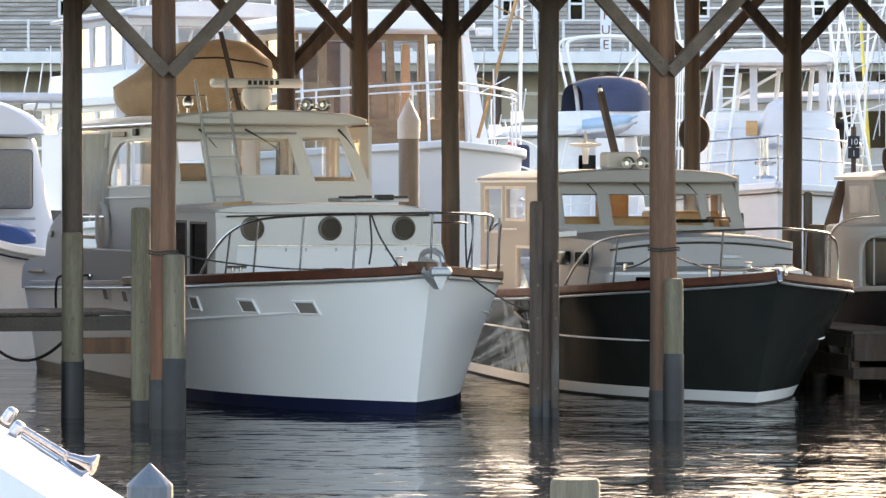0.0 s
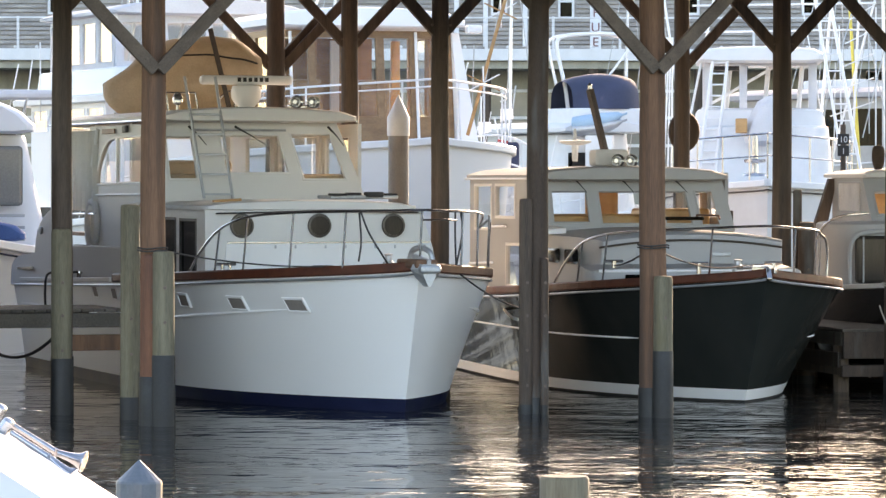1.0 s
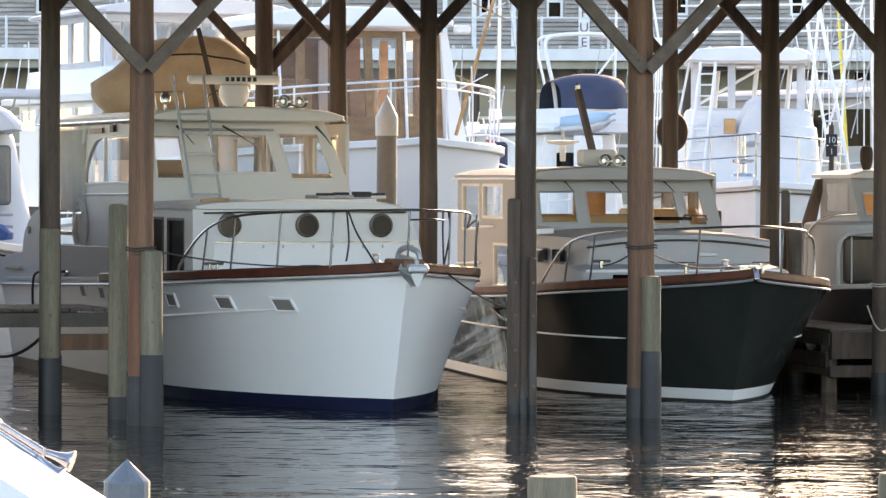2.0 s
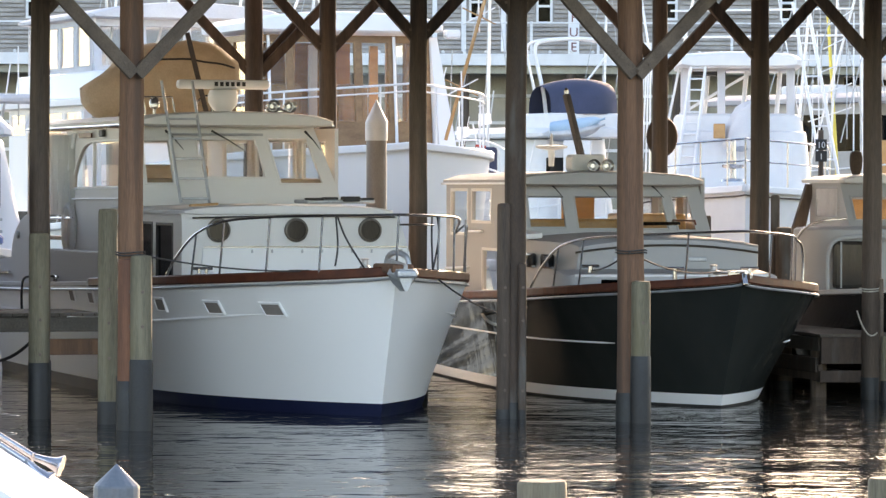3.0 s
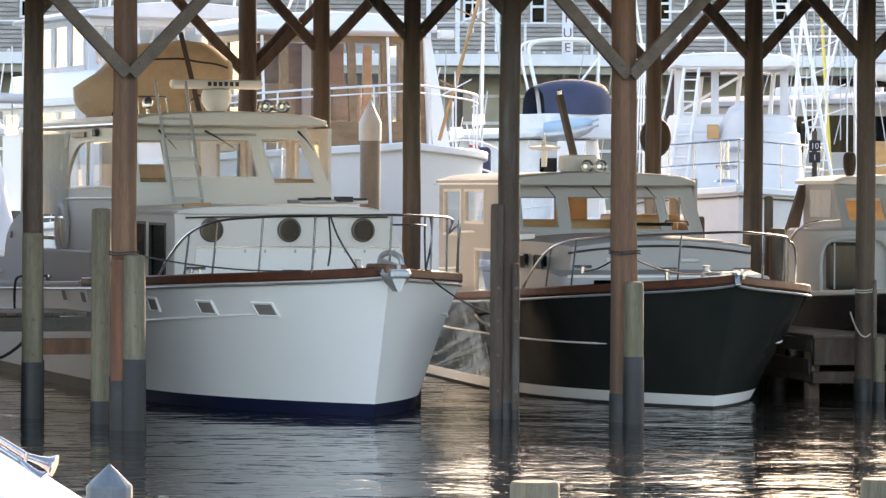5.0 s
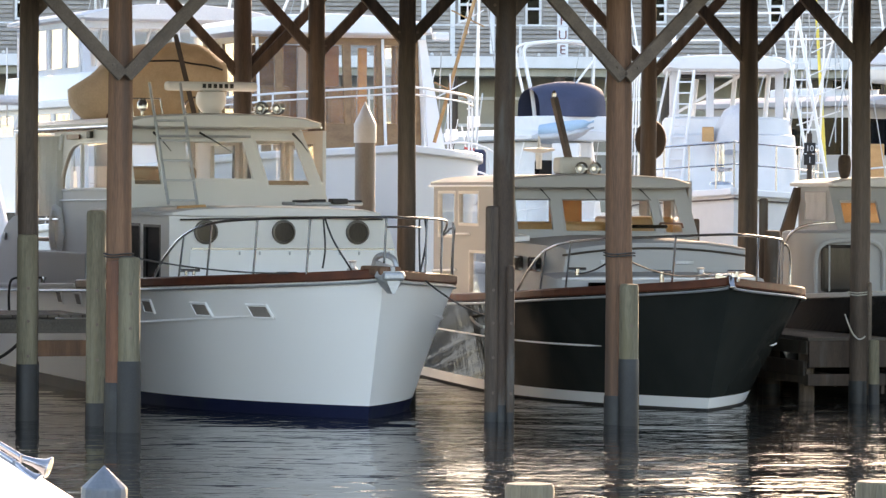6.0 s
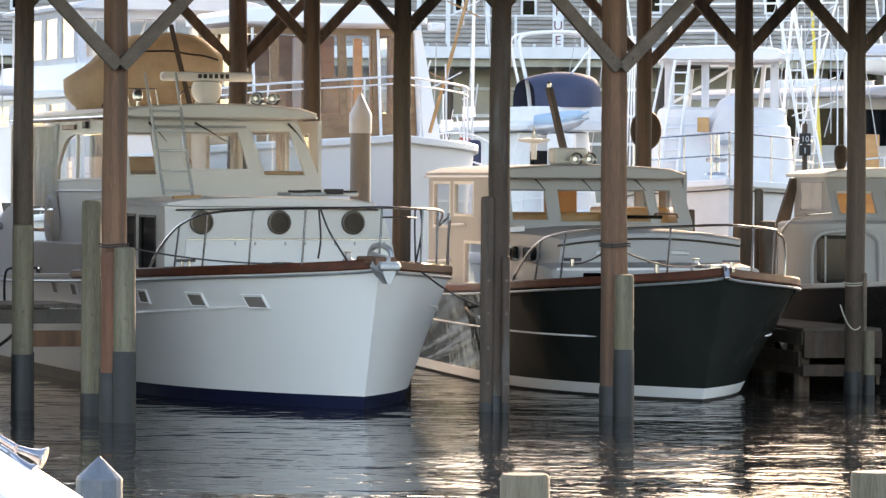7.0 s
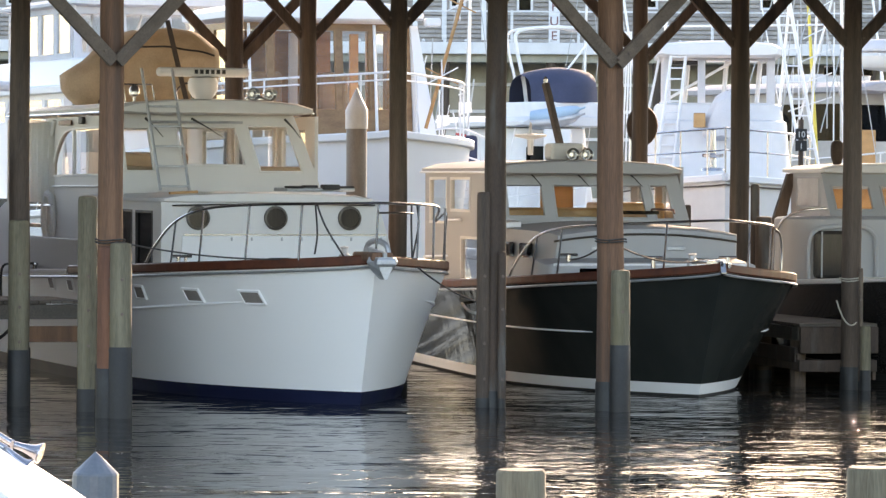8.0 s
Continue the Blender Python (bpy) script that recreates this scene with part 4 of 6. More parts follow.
    part("grab_handle", tube([(-1.54, 7.55, 2.18), (-1.58, 7.5, 2.18), (-1.58, 6.75, 2.19), (-1.54, 6.7, 2.19)], 0.018, 6), GEL_WHITE, ob, "white grab handle")
    part("side_moulding", tube([(-1.52, 9.1, 1.62), (-1.53, 7.6, 1.66)], 0.02, 6), GEL_WHITE, ob)
    panel("house_side", ob, (1.36, 5.35, 1.2), (0, 1, 0), (0, 0, 1), (3.75, 1.76), [(0.25, 1.1, 0.9, 1.6), (1.2, 1.08, 2.2, 1.62), (2.5, 1.08, 3.6, 1.62)], GEL_CREAM_SHADED, GLASS, None, 0.05)
    part("hardtop", roof_slab(1.42, 5.02, 9.3, 2.905, 0.13, 0.08, 0.14), GEL_CREAM_SHADED, ob, "cream cambered hardtop", smooth=True).location.x = -0.13
    part("roof_gutter", tube([(-1.56, 5.2, 2.87), (-1.56, 9.2, 2.87)], 0.018, 6), GEL_WHITE, ob, "white roof gutter")
    part("cabin_sole", boxed((0, 7.3, 1.25), (2.5, 3.9, 0.05), None, 0), TEAK, ob)
    part("console", boxed((-0.55, 5.9, 2.0), (1.5, 0.55, 0.75), None, 0.04), OAK, ob, "honey-coloured wooden helm console")
    part("cabinet", boxed((0.75, 6.2, 2.05), (0.9, 1.0, 0.8), None, 0.04), OAK, ob, "honey-coloured wooden cabinet")
    part("door_frame", boxed((0.45, 8.9, 2.2), (0.5, 0.06, 1.5), None, 0.01), OAK, ob)
    for b0, b1 in ((-0.95, -0.68), (-0.28, 0.0), (0.48, 0.78)):
        wiper(ob, (b0, 5.3, 2.92), (b1 - 0.05, 5.24, 2.68))
    # roof gear
    box = part("radar_box", boxed((-0.22, 5.95, 3.165), (0.50, 0.4, 0.24), None, 0.05), GEL_CREAM, ob, "cream box with twin chrome horns")
    for b in (-0.20, 0.0):
        trumpet(ob, pose(b, 5.55, 3.125), 0.32)
    part("radar_dome", lathe([(0.04, 3.12), (0.05, 3.35), (0.22, 3.38), (0.24, 3.41), (0.03, 3.43), (0.015, 3.58), (0.001, 3.6)], 16, None, pose(-0.55, 6.6, 0)), GEL_WHITE, ob, smooth=True)
    part("folded_mast", bar((-0.12, 6.5, 3.2), (-0.28, 6.8, 4.15), 0.09, 0.08), SHADE_WOOD, ob, "dark brown folded mast")
    part("mast_light", lathe([(0.03, 4.18), (0.035, 4.26), (0.01, 4.3)], 10, None, pose(-0.28, 6.8, -0.05)), STEEL, ob)
    # pulpit
    side_l = [(-1.66, 3.4, 1.45), (-1.64, 2.9, 1.74), (-1.58, 2.2, 2.02), (-1.45, 1.4, 2.14), (-1.08, 0.4, 2.20), (-0.55, -0.4, 2.24)]
    top = smooth_path(side_l + [(0.0, -0.95, 2.27)] + [(-x, y, z) for x, y, z in side_l[::-1][:3]] + [(1.62, 1.7, 2.06), (1.68, 1.8, 1.85), (1.68, 1.82, 1.55)], 5)
    part("pulpit_rail", tube(top, 0.017, 8), STEEL, ob, "polished steel bow rail", smooth=True)
    for b, a, z in ((-1.58, 2.2, 2.01), (-1.45, 1.4, 2.13), (-1.08, 0.4, 2.19), (-0.55, -0.4, 2.23), (0.55, -0.4, 2.23), (1.08, 0.4, 2.19), (1.45, 1.4, 2.13)):
        part("stanchion", tube([(b * 1.02, a + 0.15, 1.5), (b, a, z)], 0.014, 8), STEEL, ob)
    bm = tube([(0, 0.3, 1.72), (0, -1.1, 1.76)], 0.025, 8)
    bar((-0.12, -0.75, 1.74), (0.12, -0.95, 1.7), 0.08, 0.06, bm)
    bar((0.0, -1.0, 1.74), (0.0, -1.06, 1.60), 0.07, 0.05, bm)
    part("anchor", bm, STEEL, ob, "bright plough anchor on the bow roller")
    for b, a in ((-0.5, 0.4), (0.5, 0.4), (-1.2, 2.0)):
        bm = tube([(b - 0.12, a, 1.78), (b + 0.12, a, 1.78)], 0.02, 8)
        tube([(b, a, 1.64), (b, a, 1.78)], 0.03, 8, bm)
        part("cleat", bm, STEEL, ob)
    part("windlass", lathe([(0.07, 1.66), (0.065, 1.74), (0.04, 1.76), (0.04, 1.80), (0.06, 1.82), (0.0001, 1.83)], 14, None, pose(0.05, 0.5, 0)), GALV, ob, smooth=True)
    return ob, h


lobster, lobster_hull = green_lobster_yacht()
finger_dock(pose(-3.90, 53.0, 0, 0, 0, 107.8), 1.9, 3.6, 1.20, "weathered timber cross dock beside the white yacht", False)
finger_dock(pose(4.0, 53.9, 0, 0, 0, 12.5) @ pose(2.0, 2.2, 0), 1.1, 9, 0.84, "weathered timber finger dock beside the green boat")


# ---- the boat in the next slip ----
def rounded_cabin(name, parent, x0, x1, y0, y1, z0, z1, r, skin, label="", taper=0.0):
    """A moulded cabin block with round vertical corners and a soft top edge."""
    loops = []
    for z, f in ((z0, 0), (z0 + (z1 - z0) * 0.5, 0.5), (z1 - 0.10, 0.9), (z1 - 0.04, 0.97), (z1 - 0.01, 1.35), (z1, 2.2)):
        t = taper * f + (0.05 * max(0, f - 0.95))
        cx, cy, hx, hy = (x0 + x1) / 2, (y0 + y1) / 2, (x1 - x0) / 2 - t, (y1 - y0) / 2 - t
        loop = []
        for sx, sy, a0 in ((1, -1, -90), (1, 1, 0), (-1, 1, 90), (-1, -1, 180)):
            for k in range(6):
                a = radians(a0 + 18 * k)
                loop.append(Vector((cx + sx * (hx - r) + r * math.cos(a), cy + sy * (hy - r) + r * math.sin(a), z)))
        loops.append(loop)
    return part(name, rings(bmesh.new(), loops), skin, parent, label, smooth=True)


def next_boat():
    m = pose(8.2, 57.0, 0, 0, 0, 12.5)
    ob = thing("cabin_cruiser", m, "cream cabin cruiser with a black hull behind its dock", "boat", "moored boats")
    h = Hull(11, 0.9, 1.95, 1.7, 4.6, 5.6, 3.0, 2.6, 1.6, 1.2)
    part("hull", h.band(0.1, None, 8, 30), GEL_BLACK, ob, smooth=True)
    part("bottom", h.band(-0.5, 0.1, 3, 30), BOTTOM, ob, smooth=True)
    part("deck", h.top(-0.02), GEL_GREY, ob, smooth=True)
    part("toe_rail", h.rail(0.0, 1.0, 0.03, 0.08, 0.07), GEL_CREAM, ob, "pale toe rail")
    cabin = rounded_cabin("lower_cabin", ob, -1.66, 1.66, 3.6, 5.3, 1.15, 2.26, 0.5, GEL_CREAM_SHADED, "rounded cream lower cabin", 0.05)
    # arched window recess and its smoked pane
    arch = smooth_path([(-1.50, 3.58, 1.30), (-1.50, 3.58, 1.85), (-1.40, 3.58, 2.06), (-1.15, 3.58, 2.12), (-0.70, 3.58, 2.12), (-0.52, 3.58, 2.02), (-0.48, 3.58, 1.85), (-0.48, 3.58, 1.30)], 5)
    part("window_frame", tube(arch, 0.035, 8), GEL_CREAM_SHADED, cabin, smooth=True)
    part("window_pane", boxed((-1.08, 3.585, 1.72), (0.66, 0.03, 0.68), None, 0.05), PANE_BROWN, cabin, "brown curtained window")
    for x in (-1.3, -0.86):
        part("window_bar", boxed((x, 3.57, 1.72), (0.025, 0.02, 0.66), None, 0.006), GEL_CREAM_SHADED, cabin)
    part("cabin_rail", tube(smooth_path([(-1.66, 4.6, 2.02), (-1.62, 4.35, 2.22), (-1.45, 4.1, 2.34), (-1.1, 3.95, 2.38)], 5), 0.018, 8), STEEL, ob)
    v = (0, 0.72, 1)
    shield = [(0.10, 0.12, 0.72, 0.58), (0.86, 0.12, 1.40, 0.58), (1.54, 0.12, 2.12, 0.58)]
    panel("windshield", ob, (-0.66, 5.1, 2.24), (1, 0, 0), v, (2.2, 0.84), shield, GEL_CREAM_SHADED, GLASS, None, 0.05, "raked cream windshield wall")
    # side wall: the raked front edge closes with a wedge of its own
    panel("house_side", ob, (-0.66, 7.0, 2.24), (0, -1, 0), (0, 0, 1), (1.42, 0.68), [(0.28, 0.13, 1.36, 0.60)], GEL_CREAM_SHADED, None, None, 0.05, "house side with a curtained window")
    part("corner_wedge", rings(bmesh.new(), [[Vector((x, 5.12, 2.24)), Vector((x, 5.58, 2.24)), Vector((x, 5.58, 2.90))] for x in (-0.655, -0.605)]), GEL_CREAM_SHADED, ob)
    loops = []
    for z, amp in ((2.36, 0.020), (2.46, 0.030), (2.62, 0.018), (2.76, 0.034), (2.86, 0.022)):
        fold = [(-0.635 + amp * math.sin(k * 1.05 + 2.2 * z), 5.66 + 1.04 * k / 60 + 0.03 * math.sin(5 * z + k * 0.3)) for k in range(61)]
        loops.append([Vector((x, y, z)) for x, y in fold] + [Vector((x + 0.012, y, z)) for x, y in fold[::-1]])
    bm = rings(bmesh.new(), loops)
    part("curtain", bm, CANVAS_WHITE, ob, "gathered pale curtain", smooth=True)
    part("hardtop", roof_slab(1.2, 5.38, 7.35, 2.93, 0.09, 0.07, 0.1), GEL_CREAM, ob, "pale cambered hardtop", smooth=True).location.x = 0.48
    part("cabin_back", boxed((0.4, 6.98, 2.55), (2.0, 0.05, 0.66), None, 0), OAK, ob, "honey-coloured wooden bulkhead")
    # sloping varnished board on the aft quarter
    part("quarter_panel", rings(bmesh.new(), [[Vector((x, y, z)) for x, y in ((a, 6.9), (a + w, 6.9), (a + w, 7.0), (a, 7.0))] for a, w, z in ((-1.40, 0.28, 1.2), (-1.18, 0.28, 1.54), (-0.74, 0.12, 2.88))]), TIMBER, ob, "sloping red-brown wooden quarter board")
    # hooded searchlight on the roof
    part("searchlight_base", lathe([(0.07, 2.95), (0.065, 3.02), (0.04, 3.05), (0.04, 3.10)], 14, None, pose(-0.20, 6.2, 0)), STEEL, ob)
    hood = [(0.058, 3.00), (0.062, 3.04), (0.078, 3.08), (0.094, 3.14), (0.099, 3.22), (0.097, 3.29), (0.085, 3.345), (0.055, 3.372), (0.001, 3.38)]
    part("searchlight_hood", lathe(hood, 20, None, pose(-0.20, 6.2, 0)), CANVAS_BROWN, ob, "dark brown cloth hood over the searchlight", smooth=True)
    return ob


cruiser_beside = next_boat()


# ---- boats across the fairway ----
def tier(parent, hw, a0, a1, z0, z1, skin, glass, front=3, sides=3, rake=0.3, sill=0.25, head=0.15, label=""):
    """One storey of a superstructure: a raked front and two sides with windows."""
    hgt = z1 - z0
    w = 2 * hw
    step = (w - 0.16) / front
    panel("front", parent, (-hw, a0, z0), (1, 0, 0), (0, rake, 1), (w, hgt * math.hypot(1, rake)), [(0.08 + k * step + 0.05, hgt * sill, 0.08 + (k + 1) * step - 0.05, hgt * (1 - head)) for k in range(front)], skin, glass, None, 0.05, label)
    a2 = a0 + rake * hgt
    ln = a1 - a2
    st = ln / sides
    op = [(k * st + 0.1, hgt * sill, (k + 1) * st - 0.1, hgt * (1 - head)) for k in range(sides)]
    panel("side", parent, (-hw, a1, z0), (0, -1, 0), (0, 0, 1), (ln, hgt), op, skin, glass)
    panel("side", parent, (hw, a2, z0), (0, 1, 0), (0, 0, 1), (ln, hgt), op, skin, glass)


def bow_rail(parent, h, u1, lift, count, skin=None, mid=0.55):
    skin = skin or ALU
    for hgt, r in ((lift, 0.022), (lift * mid, 0.016)):
        pts = [h.rim(u1 * (1 - i / 14), -1, hgt, 0.12) for i in range(15)] + [h.rim(u1 * i / 14, 1, hgt, 0.12) for i in range(1, 15)]
        part("bow_rail", tube(pts, r, 6), skin, parent)
    for k in range(count):
        for side in (-1, 1):
            u = u1 * (k + 0.5) / count
            part("stanchion", tube([h.rim(u, side, 0, 0.12), h.rim(u, side, lift, 0.12)], 0.018, 6), skin, parent)


def plain_boat(name, m, label, h, hull_skin, stripe=None):
    ob = thing(name, m, label, "boat", "boats across the fairway")
    part("hull", h.band(0.1, None, 8, 28), hull_skin, ob, smooth=True)
    part("bottom", h.band(-0.5, 0.1, 2, 28), BOTTOM, ob, smooth=True)
    part("deck", h.top(-0.02, 24), GEL_WHITE, ob, smooth=True)
    part("rub_rail", h.rail(0.0, 1.0, -0.02, 0.12, 0.14, -0.02), GEL_WHITE, ob, smooth=True)
    if stripe:
        bm = bmesh.new()
        for side in (-1, 1):
            tube([h.rim(i / 30, side, -0.16, -0.01) for i in range(31)], 0.018, 6, bm)
        part("stripe", bm, stripe, ob)
    return ob


def trawler():
    h = Hull(15, 0.5, 2.55, 2.4, 5.0, 5.2, 3.0, 2.9, 3.58, 3.1, 1.1)
    ob = plain_boat("trawler_yacht", pose(-0.05, 74, 0, 0, 0, 18), "white trawler yacht with a brown glazed bridge enclosure", h, GEL_WHITE)
    tier(ob, 1.72, 3.8, 6.6, 3.45, 5.62, VARNISH, GLASS, 5, 2, 0.12, 0.26, 0.04, "brown bridge enclosure with clear panes")
    for x in (-1.4, 1.02):
        part("enclosure_pole", tube([(x, 3.78, 3.5), (x, 4.02, 5.6)], 0.03, 8), ALU, ob)
    part("corner_post", rings(bmesh.new(), [[Vector(p) for p in l] for l in (
        [(1.74, 3.4, 3.4), (2.08, 3.4, 3.4), (2.08, 4.1, 3.4), (1.74, 4.1, 3.4)], [(1.72, 4.0, 5.6), (1.86, 4.0, 5.6), (1.86, 4.3, 5.6), (1.72, 4.3, 5.6)])]), GEL_WHITE, ob, "raked white corner post")
    part("bridge_top", roof_slab(1.9, 3.6, 7.0, 5.78, 0.24, 0.15, 0.15), GEL_WHITE, ob, smooth=True)
    part("inner_bulkhead", boxed((-0.35, 6.4, 4.5), (2.5, 0.06, 2.1), None, 0), VARNISH, ob, "brown cabin bulkhead")
    part("helm_chair", boxed((-0.7, 5.4, 4.2), (0.6, 0.5, 1.1), None, 0.08), VARNISH, ob)
    part("helm_chair", boxed((0.6, 5.4, 4.2), (0.6, 0.5, 1.1), None, 0.08), VARNISH, ob)
    for x in (-1.25, -0.4, 0.05, 0.40, 1.25):
        part("cabinet_door", boxed((x, 6.0, 4.5), (0.17, 0.08, 2.0), None, 0.01), CANVAS_PALE if x == 0.05 else OAK, ob)
    bow_rail(ob, h, 0.42, 1.08, 5, None, 0.88)
    part("outrigger", tube([(1.58, 2.64, 3.68), (2.38, 2.4, 6.7)], 0.035, 8), OAK, ob, "tan outrigger pole")
    for x, z in ((1.84, 4.64), (2.17, 5.95)):
        for k in range(6):
            a = 0.55 + k * 1.047
            part("spreader", tube([(x, 2.5, z), (x + 0.36 * math.cos(a), 2.5, z + 0.30 * math.sin(a))], 0.014, 6), OAK if k % 3 == 2 else ALU, ob)
    part("deck_light", boxed((2.05, 3.7, 5.66), (0.3, 0.2, 0.16), None, 0.04), GEL_WHITE, ob)


trawler()


def flybridge_yacht():
    h = Hull(16, 1.2, 2.5, 2.1, 5.0, 6.5, 3.0, 2.2, 2.6, 1.9)
    ob = plain_boat("flybridge_yacht", pose(-2.7, 79, 0, 0, 0, 20), "tall white flybridge yacht with clear vinyl curtains", h, GEL_WHITE)
    tier(ob, 2.1, 4.6, 11, 2.3, 4.45, GEL_WHITE, GLASS, 3, 4, 0.3, 0.72, 0.06)
    part("bridge_deck", roof_slab(2.3, 3.9, 12, 4.50, 0.22, 0.06, 0.2), GEL_WHITE, ob, smooth=True)
    rounded_cabin("bridge_coaming", ob, -2.1, 2.1, 4.3, 11, 4.55, 5.1, 0.5, GEL_WHITE, "white bridge coaming", 0.05)
    tier(ob, 1.95, 4.9, 10, 5.1, 6.12, CANVAS_WHITE, VINYL, 4, 4, 0.25, 0.08, 0.08, "clear vinyl bridge curtains")
    part("bimini", roof_slab(2.1, 4.8, 10.5, 6.2, 0.12, 0.22, 0.2), CANVAS_WHITE, ob, "white bimini top", smooth=True)
    for x in (-1.9, 1.9):
        part("curtain_post", tube([(x, 4.9, 4.6), (x, 5.2, 6.2)], 0.05, 8), GEL_WHITE, ob)
    part("inner_wall", boxed((0, 9.4, 5.35), (3.4, 0.06, 0.5), None, 0), CANVAS_WHITE, ob)
    for k in range(5):
        a = 0.2 + k * 1.256
        part("spreader", tube([(2.75, 5.8, 7.0), (2.75 + 0.45 * math.cos(a), 5.8, 7.0 + 0.4 * math.sin(a))], 0.014, 6), ALU, ob)
    for x0, x1 in ((2.0, 3.1), (3.6, 2.4), (-0.5, 0.2), (-1.4, -1.1), (1.2, 1.5)):
        part("outrigger", tube([(x0, 6, 5.2), (x1, 5.6, 8.0)], 0.03, 6), ALU, ob)
    bow_rail(ob, h, 0.42, 0.75, 5)


flybridge_yacht()


def left_cruiser():
    h = Hull(11, 1.3, 1.9, 1.6, 4.5, 6, 2.8, 2.2, 2.05, 1.5)
    ob = plain_boat("express_cruiser", pose(-7.35, 67.5, -0.1, 0, 0, 12), "white express cruiser with dark side windows", h, GEL_WHITE, GEL_NAVY)
    cab = rounded_cabin("cabin", ob, -1.68, 1.68, 2.9, 8.5, 1.6, 3.75, 0.6, GEL_WHITE, "rounded white cabin", 0.44)
    for x in (-0.62, 0.62):
        part("windscreen", boxed((x, 2.96, 3.02), (1.0, 0.08, 1.0), pose(0, 0, 0), 0.06), GREY_PANE, cab, "opaque grey windscreen")
    part("hardtop", roof_slab(1.34, 2.7, 9, 3.84, 0.22, 0.45, 0.3), GEL_WHITE, ob, smooth=True)
    for k in range(3):
        part("trim_line", boxed((0, 2.88 - 0.0 * k, 2.36 - 0.2 * k), (2.3, 0.03, 0.05), None, 0.01), GALV if k == 1 else GEL_GREY, ob)
    part("bimini", boxed((0.9, 6.5, 4.45), (2.6, 2.0, 0.14), None, 0.06), CANVAS_WHITE, ob)
    for x in (-0.3, 0.5, 1.6, 2.1):
        part("bimini_leg", tube([(x - 0.2, 6, 3.9), (x, 6.3, 4.45)], 0.02, 6), ALU, ob)
    for k in range(6):
        part("rod", tube([(0.4 + 0.3 * k, 7.0, 4.0), (0.5 + 0.3 * k + 0.15 * math.sin(k * 2.3), 6.8, 5.3 + 0.3 * math.cos(k))], 0.014, 6), ALU, ob)
    part("cover", roof_slab(1.0, 1.2, 2.6, 2.05, 0.2, 0.18, 0.2), CANVAS_BLUE, ob, "blue canvas cover on the foredeck", smooth=True)


left_cruiser()


